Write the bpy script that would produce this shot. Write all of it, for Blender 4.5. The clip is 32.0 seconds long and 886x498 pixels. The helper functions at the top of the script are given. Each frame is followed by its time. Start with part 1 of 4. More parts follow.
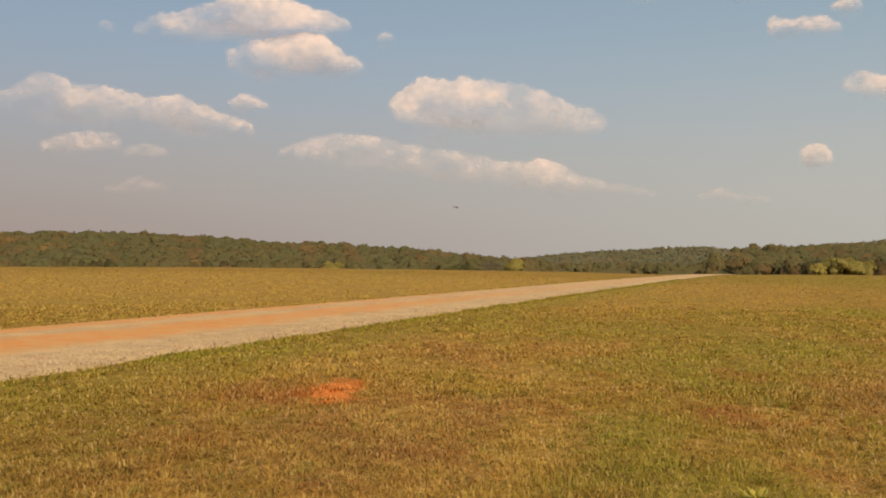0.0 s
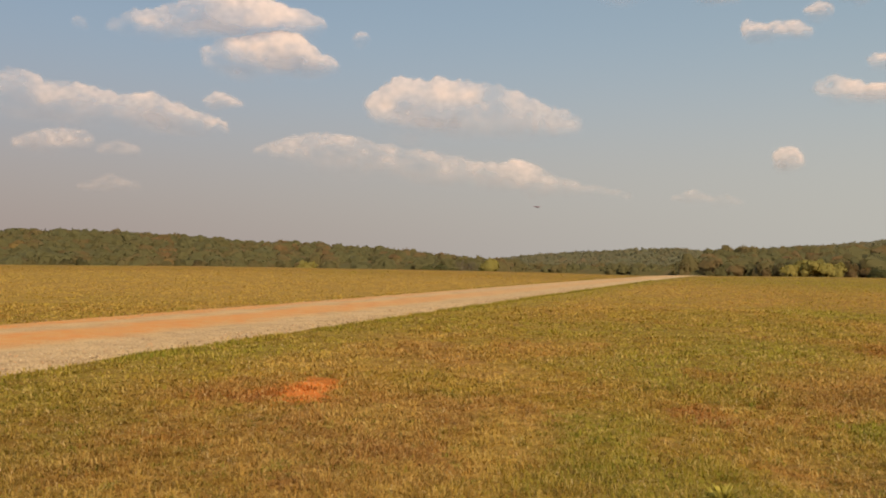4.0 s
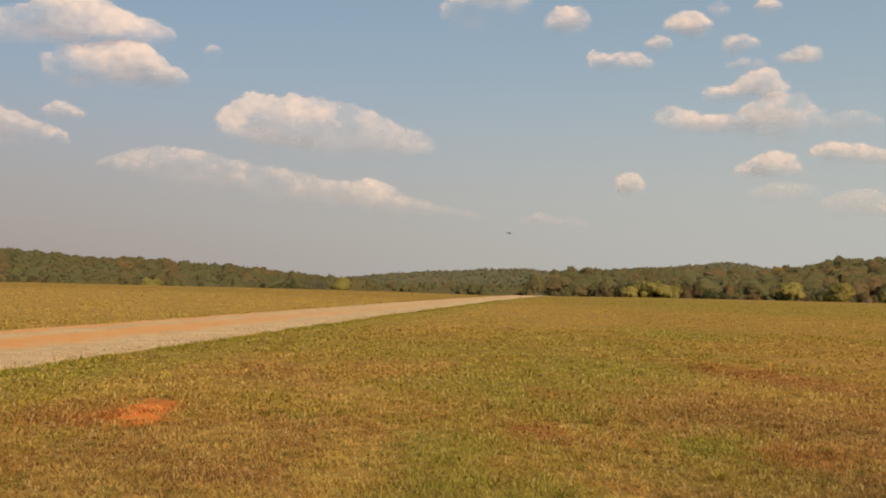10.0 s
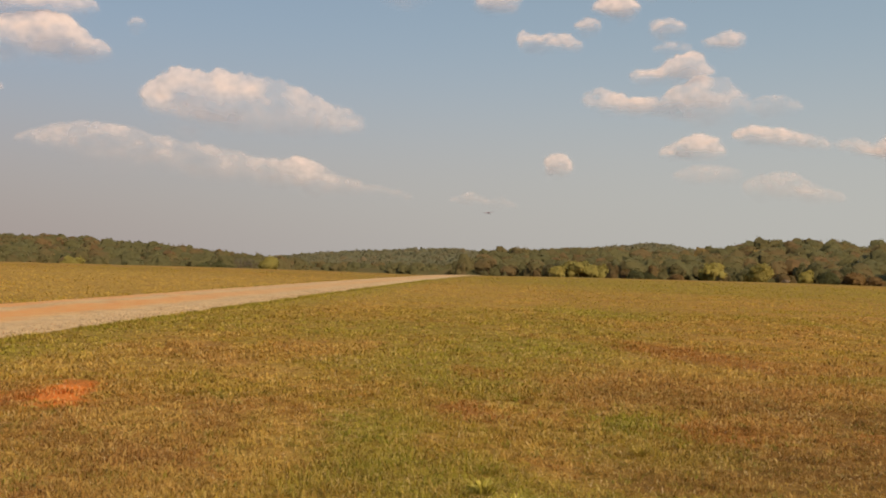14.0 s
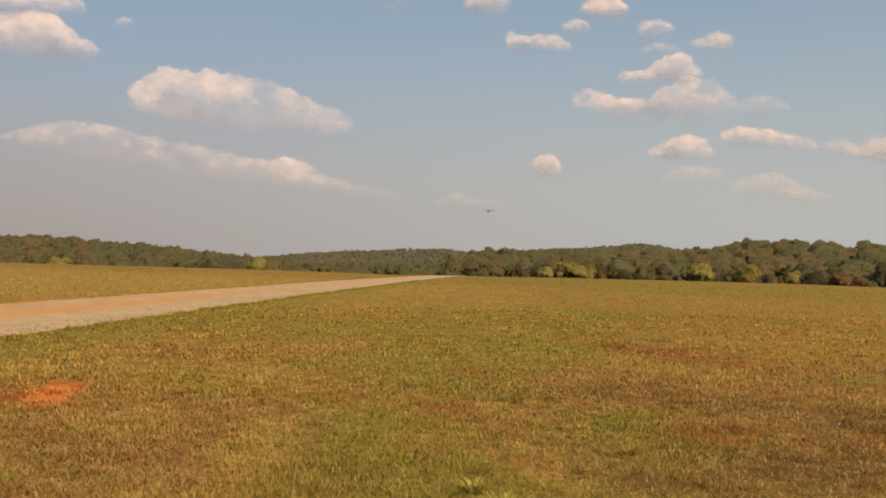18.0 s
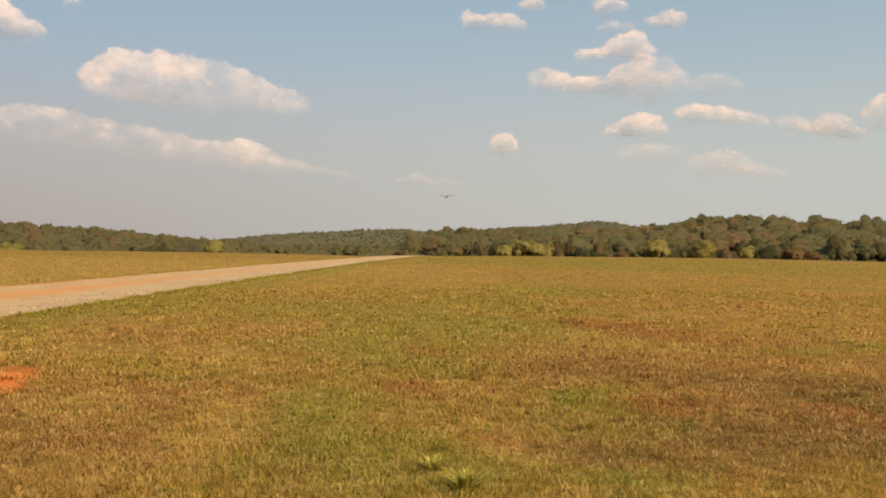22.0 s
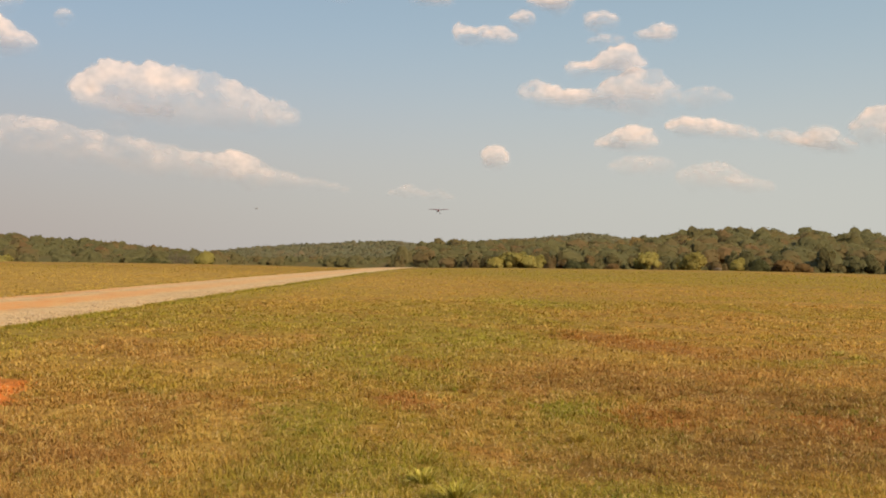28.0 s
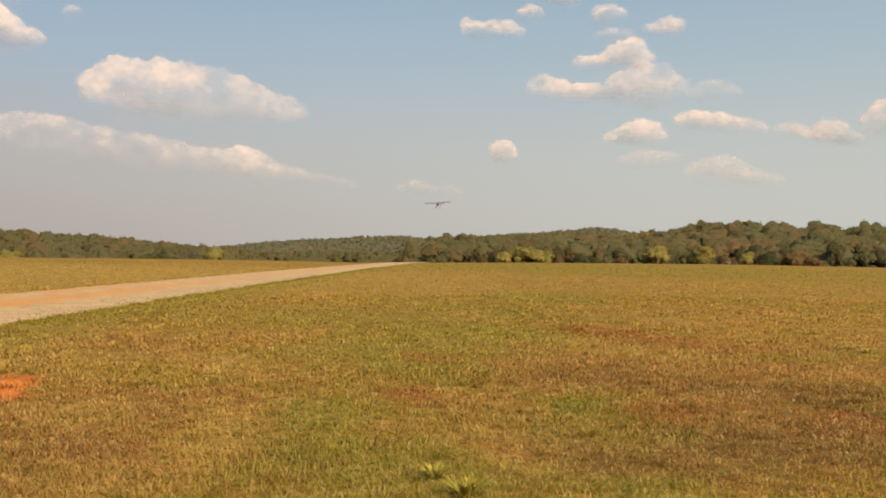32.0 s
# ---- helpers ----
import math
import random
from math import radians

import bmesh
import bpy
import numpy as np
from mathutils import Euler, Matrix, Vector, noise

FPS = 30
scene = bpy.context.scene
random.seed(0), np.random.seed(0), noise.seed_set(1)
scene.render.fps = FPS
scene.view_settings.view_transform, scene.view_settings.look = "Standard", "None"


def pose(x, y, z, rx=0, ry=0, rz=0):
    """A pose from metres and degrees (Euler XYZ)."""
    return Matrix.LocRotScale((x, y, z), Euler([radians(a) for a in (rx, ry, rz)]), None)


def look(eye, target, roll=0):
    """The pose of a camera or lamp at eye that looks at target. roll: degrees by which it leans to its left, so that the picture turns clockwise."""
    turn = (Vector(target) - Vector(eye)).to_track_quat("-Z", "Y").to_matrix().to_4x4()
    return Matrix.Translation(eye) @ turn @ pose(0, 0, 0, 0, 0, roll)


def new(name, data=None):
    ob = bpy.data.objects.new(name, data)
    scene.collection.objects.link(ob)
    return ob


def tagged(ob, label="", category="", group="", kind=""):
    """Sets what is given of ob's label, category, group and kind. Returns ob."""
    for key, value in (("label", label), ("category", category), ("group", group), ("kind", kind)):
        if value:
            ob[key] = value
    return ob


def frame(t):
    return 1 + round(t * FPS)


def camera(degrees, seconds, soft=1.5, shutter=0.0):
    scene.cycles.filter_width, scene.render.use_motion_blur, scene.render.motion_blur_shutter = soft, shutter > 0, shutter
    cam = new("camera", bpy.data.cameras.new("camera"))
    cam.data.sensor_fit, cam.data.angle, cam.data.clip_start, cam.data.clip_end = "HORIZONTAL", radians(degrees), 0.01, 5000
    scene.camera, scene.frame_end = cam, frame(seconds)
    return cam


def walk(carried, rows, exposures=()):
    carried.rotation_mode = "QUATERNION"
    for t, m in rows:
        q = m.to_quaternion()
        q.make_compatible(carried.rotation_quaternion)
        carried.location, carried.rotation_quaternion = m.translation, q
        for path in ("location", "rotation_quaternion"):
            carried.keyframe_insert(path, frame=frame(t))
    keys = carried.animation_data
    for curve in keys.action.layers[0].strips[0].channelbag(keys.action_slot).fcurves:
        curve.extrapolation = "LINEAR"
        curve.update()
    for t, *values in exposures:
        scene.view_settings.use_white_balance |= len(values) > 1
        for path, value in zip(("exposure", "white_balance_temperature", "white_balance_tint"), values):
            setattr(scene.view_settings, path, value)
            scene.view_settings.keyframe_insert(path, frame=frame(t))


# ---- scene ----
cam = camera(49.03, 32.0, soft=1.9)
EYE = 1.6
# seconds, sway right, ahead and up in metres, then yaw, pitch, roll in degrees
ROWS = [
    (0, -0.074, 0.049, 0.025, -0.00, 1.20, 0.00),
    (0.5, -0.069, 0.035, 0.015, 0.15, 0.99, 0.08),
    (1, -0.071, 0.023, 0.026, 0.05, 1.20, -0.02),
    (1.5, -0.065, 0.008, 0.028, -0.03, 1.57, -0.14),
    (2, -0.063, -0.005, 0.028, -0.08, 1.69, -0.08),
    (2.5, -0.065, -0.014, 0.035, -0.20, 1.68, -0.05),
    (4.5, -0.046, -0.043, 0.020, -2.40, 1.13, -0.44),
    (5, -0.029, -0.046, 0.042, -3.66, 1.44, -0.58),
    (5.5, -0.034, -0.043, 0.042, -5.24, 1.86, -0.69),
    (6, -0.034, -0.036, 0.031, -6.37, 2.34, -0.86),
    (6.5, -0.023, -0.023, 0.024, -6.64, 2.74, -0.73),
    (7, 0.002, -0.014, 0.015, -7.51, 2.40, -0.82),
    (7.5, -0.007, -0.011, 0.019, -8.09, 2.25, -0.75),
    (8, 0.005, -0.011, 0.027, -8.26, 2.31, -0.69),
    (8.5, 0.009, -0.005, 0.025, -8.69, 2.25, -0.59),
    (9, 0.018, -0.005, 0.028, -9.04, 2.21, -0.55),
    (9.5, 0.009, -0.003, 0.027, -9.15, 2.55, -0.72),
    (10, 0.014, -0.005, 0.025, -10.21, 2.40, -0.70),
    (10.5, 0.029, 0.001, 0.017, -11.13, 2.21, -0.70),
    (11, 0.037, 0.013, 0.021, -12.36, 1.93, -0.78),
    (11.5, 0.024, 0.022, 0.012, -13.03, 1.29, -0.71),
    (12, 0.036, 0.029, 0.011, -13.38, 1.01, -0.83),
    (12.5, 0.036, 0.025, 0.012, -13.78, 0.93, -1.20),
    (13, 0.040, 0.022, 0.020, -14.23, 1.07, -1.06),
    (13.5, 0.036, 0.018, 0.017, -14.40, 1.17, -0.91),
    (14, 0.037, 0.009, 0.022, -14.37, 1.24, -0.88),
    (14.5, 0.029, 0.009, 0.019, -14.65, 1.26, -0.97),
    (16.5, 0.019, 0.021, 0.011, -14.86, 1.33, -1.38),
    (17, 0.019, 0.026, 0.009, -15.05, 1.26, -1.37),
    (17.5, 0.021, 0.020, 0.007, -15.88, 1.18, -1.28),
    (18, 0.028, 0.017, 0.012, -15.04, 1.29, -0.86),
    (18.5, 0.027, 0.018, 0.008, -15.35, 0.34, -0.94),
    (19, 0.047, 0.016, 0.012, -15.30, 0.68, -1.21),
    (19.5, 0.040, 0.022, 0.016, -15.72, 0.89, -1.20),
    (20, 0.042, 0.025, 0.007, -16.00, 0.37, -1.30),
    (20.5, 0.028, 0.031, 0.003, -15.59, -0.28, -0.84),
    (21, 0.050, 0.031, -0.009, -16.72, 0.41, -0.94),
    (21.5, 0.043, 0.039, 0.003, -17.11, 0.32, -0.21),
    (22, 0.057, 0.039, -0.009, -17.47, 0.12, 0.00),
    (22.5, 0.053, 0.040, -0.001, -17.54, 0.12, -0.04),
    (23, 0.057, 0.045, 0.004, -17.79, 0.55, -0.18),
    (23.5, 0.057, 0.046, 0.002, -17.73, 0.65, -0.24),
    (24, 0.051, 0.050, -0.001, -17.91, 0.67, -0.18),
    (24.5, 0.046, 0.047, -0.010, -18.05, 0.62, -0.15),
    (25, 0.051, 0.046, -0.001, -18.18, 0.64, -0.06),
    (25.5, 0.053, 0.041, -0.004, -18.06, 0.55, -0.09),
    (27.5, 0.064, 0.027, 0.000, -18.18, 0.88, -0.05),
    (28, 0.058, 0.032, -0.002, -17.99, 0.82, -0.06),
    (28.5, 0.049, 0.042, -0.004, -17.94, 0.42, -0.18),
    (29, 0.053, 0.047, -0.003, -17.74, 0.44, -0.30),
    (29.5, 0.052, 0.047, -0.005, -17.87, 0.31, -0.27),
    (30, 0.053, 0.058, 0.002, -17.99, 0.21, -0.38),
    (30.5, 0.060, 0.056, -0.002, -17.97, 0.31, -0.22),
    (31, 0.054, 0.057, -0.008, -18.11, 0.17, -0.24),
    (31.5, 0.047, 0.062, -0.004, -17.91, 0.11, 0.04),
    (32, 0.049, 0.060, -0.004, -17.50, 0.51, 0.11),
]
walk(cam, [(t, pose(x, y, EYE + z, 90 + pitch, roll, yaw)) for t, x, y, z, yaw, pitch, roll in ROWS],
     exposures=[(0.0, 0.06, 6750, 11), (2.0, 0.06, 6720, 11), (5.0, 0.06, 6700, 11), (6.0, 0.06, 6550, 10), (11.0, 0.04, 6560, 10.5), (13.0, 0.02, 6580, 12), (17.0, 0.02, 6520, 13),
                (18.0, 0.02, 6520, 13), (20.0, 0.10, 6620, 11), (22.0, 0.23, 6560, 10), (25.0, 0.26, 6580, 10), (32.0, 0.26, 6580, 10)])

# ---------------------------------------------------------------- sky and sun
SUN_AZ, SUN_EL = 152.0, 38.0   # degrees to the right of straight ahead, and above the horizon


def sky():
    w = bpy.data.worlds.new("sky")
    scene.world = w
    w.use_nodes = True
    nt = w.node_tree
    n, l = nt.nodes, nt.links
    out, bg = n["World Output"], n["Background"]
    tex = n.new("ShaderNodeTexSky")
    tex.sky_type, tex.sun_disc = "NISHITA", False
    tex.sun_elevation, tex.sun_rotation = radians(SUN_EL), radians(SUN_AZ)
    tex.air_density, tex.dust_density, tex.ozone_density = 1.0, 2.0, 0.15
    co = n.new("ShaderNodeTexCoord")
    sep = n.new("ShaderNodeSeparateXYZ")
    l.new(co.outputs["Generated"], sep.inputs[0])
    # the haze of a dry autumn afternoon thickens towards the horizon
    rise = n.new("ShaderNodeMapRange")
    rise.interpolation_type = "SMOOTHSTEP"
    rise.inputs[1].default_value, rise.inputs[2].default_value = -0.03, 0.30
    rise.inputs[3].default_value, rise.inputs[4].default_value = 0.95, 0.45
    l.new(sep.outputs["Z"], rise.inputs[0])
    mix = n.new("ShaderNodeMix")
    mix.data_type = "RGBA"
    l.new(rise.outputs[0], mix.inputs["Factor"])
    l.new(tex.outputs[0], mix.inputs["A"])
    side = n.new("ShaderNodeMapRange")
    side.interpolation_type = "SMOOTHSTEP"
    side.inputs[1].default_value, side.inputs[2].default_value = -0.7, 0.8
    l.new(sep.outputs["X"], side.inputs[0])
    haze = n.new("ShaderNodeMix")
    haze.data_type = "RGBA"
    l.new(side.outputs[0], haze.inputs["Factor"])
    haze.inputs["A"].default_value, haze.inputs["B"].default_value = (3.3, 2.62, 2.5, 1), (4.84, 4.9, 4.6, 1)
    lift = n.new("ShaderNodeMapRange")
    lift.interpolation_type = "SMOOTHSTEP"
    lift.inputs[1].default_value, lift.inputs[2].default_value = 0.09, 0.28
    l.new(sep.outputs["Z"], lift.inputs[0])
    high = n.new("ShaderNodeMix")
    high.data_type = "RGBA"
    l.new(lift.outputs[0], high.inputs["Factor"])
    l.new(haze.outputs["Result"], high.inputs["A"])
    blue = n.new("ShaderNodeMix")
    blue.data_type = "RGBA"
    l.new(side.outputs[0], blue.inputs["Factor"])
    blue.inputs["A"].default_value, blue.inputs["B"].default_value = (2.5, 3.2, 3.8, 1), (3.95, 5.05, 5.3, 1)
    l.new(blue.outputs["Result"], high.inputs["B"])
    l.new(high.outputs["Result"], mix.inputs["B"])
    l.new(mix.outputs["Result"], bg.inputs["Color"])
    bg.inputs["Strength"].default_value = 0.1
    l.new(bg.outputs[0], out.inputs[0])


sky()
sun = new("sun", bpy.data.lights.new("sun", "SUN"))
sun.data.energy, sun.data.angle, sun.data.color = 3.7, radians(0.6), (1.0, 0.80, 0.55)
_a, _e = radians(SUN_AZ), radians(SUN_EL)
sun.matrix_world = look(Vector((math.sin(_a) * math.cos(_e), math.cos(_a) * math.cos(_e), math.sin(_e))) * 300, (0, 0, 0))


# ---------------------------------------------------------------- materials
ROAD_AZ = 17.0   # the road runs this many degrees right of straight ahead, and bends to the right past the crest


class Nodes:
    """A short way to write node materials."""

    def __init__(self, name, roughness=0.9, specular=0.2):
        self.mat = bpy.data.materials.new(name)
        self.mat.use_nodes = True
        self.tree = self.mat.node_tree
        self.bsdf = self.tree.nodes["Principled BSDF"]
        self.bsdf.inputs["Roughness"].default_value = roughness
        self.bsdf.inputs["Specular IOR Level"].default_value = specular
        self.where = self.node("ShaderNodeNewGeometry").outputs["Position"]

    def node(self, kind):
        return self.tree.nodes.new(kind)

    def put(self, socket, value):
        if isinstance(value, bpy.types.NodeSocket):
            self.tree.links.new(value, socket)
        else:
            socket.default_value = value

    def noise(self, scale, detail=3.0, rough=0.55, where=None, stretch=None):
        t = self.node("ShaderNodeTexNoise")
        t.inputs["Scale"].default_value, t.inputs["Detail"].default_value = scale, detail
        t.inputs["Roughness"].default_value = rough
        w = where or self.where
        if stretch:
            v = self.node("ShaderNodeVectorMath")
            v.operation = "MULTIPLY"
            self.put(v.inputs[0], w)
            v.inputs[1].default_value = stretch
            w = v.outputs[0]
        self.put(t.inputs["Vector"], w)
        return t.outputs["Fac"]

    def span(self, value, lo, hi, a=0.0, b=1.0, smooth=True):
        m = self.node("ShaderNodeMapRange")
        m.interpolation_type = "SMOOTHSTEP" if smooth else "LINEAR"
        self.put(m.inputs[0], value)
        for i, x in enumerate((lo, hi, a, b)):
            m.inputs[i + 1].default_value = x
        return m.outputs[0]

    def math(self, op, a, b=0.0):
        m = self.node("ShaderNodeMath")
        m.operation = op
        self.put(m.inputs[0], a), self.put(m.inputs[1], b)
        return m.outputs[0]

    def mix(self, fac, a, b, blend="MIX"):
        m = self.node("ShaderNodeMix")
        m.data_type, m.blend_type = "RGBA", blend
        self.put(m.inputs["Factor"], fac)
        self.put(m.inputs["A"], a if isinstance(a, bpy.types.NodeSocket) else (*a, 1))
        self.put(m.inputs["B"], b if isinstance(b, bpy.types.NodeSocket) else (*b, 1))
        return m.outputs["Result"]

    def ramp(self, value, *stops):
        r = self.node("ShaderNodeValToRGB")
        el = r.color_ramp.elements
        while len(el) < len(stops):
            el.new(0.5)
        for e, (p, c) in zip(el, stops):
            e.position, e.color = p, (*c, 1)
        self.put(r.inputs[0], value)
        return r.outputs[0]

    def bump(self, height, strength, distance):
        b = self.node("ShaderNodeBump")
        b.inputs["Strength"].default_value, b.inputs["Distance"].default_value = strength, distance
        self.put(b.inputs["Height"], height)
        self.put(self.bsdf.inputs["Normal"], b.outputs[0])

    def spot(self, x, y, rx, ry, wobble):
        """1 inside an uneven patch of ground at x, y with the radii rx, ry, 0 outside."""
        v = self.node("ShaderNodeVectorMath")
        v.operation = "SUBTRACT"
        self.put(v.inputs[0], self.where)
        v.inputs[1].default_value = (x, y, 0)
        s = self.node("ShaderNodeVectorMath")
        s.operation = "MULTIPLY"
        self.put(s.inputs[0], v.outputs[0])
        s.inputs[1].default_value = (1 / rx, 1 / ry, 0)
        d = self.node("ShaderNodeVectorMath")
        d.operation = "LENGTH"
        self.put(d.inputs[0], s.outputs[0])
        r = self.math("ADD", d.outputs["Value"], self.math("MULTIPLY", self.math("SUBTRACT", wobble, 0.5), 2.6))
        return self.span(r, 1.25, 0.55)

    def colour(self, c):
        self.put(self.bsdf.inputs["Base Color"], c)
        return self.mat


STRAW, OLIVE, GREEN, RUST, CLAY = (0.66, 0.385, 0.095), (0.50, 0.345, 0.047), (0.355, 0.335, 0.034), (0.48, 0.185, 0.045), (0.86, 0.26, 0.045)


# worn and grown patches of the meadow: x, y, half width, half length, how strong
GREEN_PATCHES = (
    (-5.0, 18.4, 2.4, 2.4, 0.5), (2.5, 27.0, 2.3, 5.0, 0.5), (4.4, 16.5, 1.9, 3.0, 0.6), (3.9, 14.4, 0.8, 2.8, 0.6), (14.8, 34.5, 1.8, 5.0, 0.75),
    (7.2, 19.2, 1.4, 3.6, 0.75), (2.0, 10.1, 0.55, 0.9, 0.6), (4.6, 9.6, 0.42, 0.8, 0.95), (1.7, 9.0, 0.45, 1.5, 0.6), (1.5, 9.7, 0.25, 0.6, 0.7),
    (1.6, 7.5, 0.9, 0.9, 0.6), (3.3, 6.0, 0.5, 0.5, 0.8), (10.4, 13.1, 1.2, 0.5, 0.6), (2.1, 6.7, 0.9, 0.8, 0.6), (60.0, 115.0, 30.0, 70.0, 0.5), (5.5, 24.0, 2.2, 6.0, 0.5), (9.5, 31.0, 2.5, 8.0, 0.5), (4.0, 8.4, 0.9, 1.2, 0.35))
BROWN_PATCHES = (
    (0.3, 18.1, 0.8, 2.2, 0.45), (-0.2, 10.4, 1.0, 1.8, 0.7), (-1.2, 9.3, 0.8, 2.4, 0.55), (6.3, 13.0, 0.9, 2.6, 0.6), (7.4, 10.5, 1.1, 3.6, 0.5),
    (5.8, 7.6, 1.2, 2.0, 0.6), (4.4, 7.0, 1.4, 0.8, 0.5), (-0.6, 8.0, 0.9, 1.1, 0.75), (4.8, 12.2, 0.6, 1.5, 0.5), (-2.3, 12.4, 1.0, 1.2, 0.5), (10.6, 12.9, 2.6, 3.0, 0.4))
DARK_PATCHES = (
    (-3.1, 8.8, 1.2, 2.0, 0.3), (1.1, 8.4, 0.25, 1.2, 0.6), (5.7, 11.5, 0.6, 1.5, 0.45), (6.6, 6.8, 2.4, 1.5, 0.75), (-0.9, 9.0, 0.35, 0.9, 0.3), (8.2, 8.4, 1.6, 1.8, 0.7), (3.6, 7.9, 0.3, 0.6, 0.4), (4.3, 6.7, 1.4, 0.9, 0.6), (6.9, 10.2, 0.8, 1.6, 0.45))
RUST_PATCHES = (
    (3.0, 10.6, 0.28, 0.7, 0.8), (4.4, 14.8, 0.3, 1.2, 0.5), (5.1, 8.8, 0.42, 0.7, 0.75), (-2.3, 11.9, 0.7, 0.4, 0.8), (-2.4, 9.1, 0.45, 0.6, 0.5), (9.5, 17.3, 0.9, 2.9, 0.7), (6.7, 7.6, 0.35, 1.0, 0.6), (-2.2, 13.0, 0.7, 1.2, 0.25))
STRAW_PATCHES = (
    (0.8, 9.2, 0.4, 1.4, 0.6), (1.2, 14.1, 0.5, 1.7, 0.45), (-1.6, 16.7, 0.8, 2.0, 0.5), (0.6, 8.3, 0.4, 0.8, 0.6), (-0.3, 7.4, 0.6, 0.6, 0.5), (-0.5, 10.4, 0.55, 1.3, 0.6), (-1.3, 8.2, 0.6, 0.7, 0.45), (8.0, 15.5, 1.2, 2.5, 0.4), (-25.0, 80.0, 45.0, 50.0, 0.75))


def field_colour(m, leaf):
    """Colour of the dry autumn meadow by place; the same for the soil's thatch and for the blades on it."""
    # the field was mown along the road, so that its patches are longer that way
    mown = m.node("ShaderNodeMapping")
    mown.inputs["Rotation"].default_value = (0, 0, radians(ROAD_AZ))
    mown.inputs["Scale"].default_value = (1.0, 0.5, 1.0)
    m.put(mown.inputs["Vector"], m.where)
    q = mown.outputs[0]
    mid, small = m.noise(0.7, 4, 0.62, q), m.noise(3.2, 3, 0.62, q)
    c = m.mix(m.span(mid, 0.36, 0.62), OLIVE, STRAW)
    c = m.mix(m.span(m.noise(0.22, 4, 0.62, q), 0.50, 0.66, 0, 0.45), c, GREEN)
    c = m.mix(m.span(m.noise(0.1, 3, 0.6, q), 0.46, 0.64, 0, 0.3), c, (0.40, 0.22, 0.045))
    c = m.mix(m.span(m.noise(1.9, 4, 0.65, q), 0.51, 0.64, 0, 0.5), c, GREEN)
    c = m.mix(m.span(m.noise(2.3, 4, 0.68, q), 0.51, 0.64, 0, 0.45), c, (0.37, 0.20, 0.05))
    c = m.mix(m.span(m.noise(0.05, 4, 0.65, q), 0.47, 0.60, 0, 0.5), c, (0.40, 0.33, 0.045))
    c = m.mix(m.span(m.noise(1.2, 3, 0.6, q), 0.55, 0.70, 0, 0.35), c, RUST)
    w, w2 = m.noise(3.0, 5, 0.72, q), m.noise(1.3, 5, 0.72, q)
    for patches, tone in ((BROWN_PATCHES, (0.47, 0.24, 0.07)), (DARK_PATCHES, (0.28, 0.155, 0.04)), (GREEN_PATCHES, GREEN), (STRAW_PATCHES, (0.66, 0.445, 0.10)), (RUST_PATCHES, RUST)):
        for x, y, rx, ry, amount in patches:
            c = m.mix(m.math("MULTIPLY", m.spot(x, y, rx * 1.15, ry * 1.1, w if rx < 0.7 else w2), amount), c, tone)
    c = m.mix(m.span(small, 0.54, 0.68, 0, 0.4), c, (0.50, 0.235, 0.06))   # dead leaves and worn spots
    # greener grass along the road's near side
    across = m.node("ShaderNodeVectorMath")
    across.operation = "DOT_PRODUCT"
    m.put(across.inputs[0], m.where)
    across.inputs[1].default_value = (0.953, -0.304, 0)
    off = m.math("ADD", m.math("ADD", across.outputs["Value"], 9.75), m.math("MULTIPLY", m.math("SUBTRACT", w2, 0.5), 3.0))
    c = m.mix(m.math("MULTIPLY", m.math("MULTIPLY", m.span(off, -0.6, 0.2), m.span(off, 3.6, 1.2)), 0.5), c, GREEN)
    for x, y, rx, ry, amount in ((-1.48, 13.0, 0.36, 1.25, 1.0), (-2.0, 12.2, 0.4, 0.4, 0.35), (-1.35, 11.9, 0.34, 0.5, 0.9)):   # bare red clay
        c = m.mix(m.math("MULTIPLY", m.spot(x, y, rx, ry, w), amount * (0.72 if leaf else 1.0)), c, CLAY)
    return c, mid, small


def ground_material():
    m = Nodes("meadow_ground", 0.95, 0.1)
    c, mid, small = field_colour(m, False)
    fine = m.noise(15.0, 5, 0.7)
    # dark flecks of soil, with shaded thatch painted into the ground colour
    c = m.mix(m.span(fine, 0.36, 0.60, 0.1, 0.7), c, (0.17, 0.09, 0.022))
    c = m.mix(m.span(m.noise(40.0, 3, 0.6), 0.56, 0.72, 0, 0.5), c, (0.64, 0.45, 0.14))
    # leaf litter under the woods beyond the field
    far = m.node("ShaderNodeVectorMath")
    far.operation = "LENGTH"
    m.put(far.inputs[0], m.where)
    c = m.mix(m.span(far.outputs["Value"], 400, 470), c, m.ramp(m.noise(0.08, 3), (0.35, (0.07, 0.06, 0.02)), (0.7, (0.14, 0.085, 0.03))))
    c = m.mix(m.span(m.noise(1.6, 5, 0.7), 0.35, 0.65, 0.25, 0.75), c, m.mix(1.0, c, (0.58, 0.50, 0.45), "MULTIPLY"))   # thatch and soil between the tussocks, darkened by painting in the blades' shade
    c = m.mix(m.math("MULTIPLY", m.spot(-1.46, 12.7, 0.28, 1.15, m.noise(2.5, 5, 0.75)), 0.7), c, m.mix(m.span(fine, 0.4, 0.65), CLAY, (0.62, 0.19, 0.04)))   # the clay lies bare
    m.bump(m.math("ADD", fine, small), 0.5, 0.04)
    return m.colour(c)


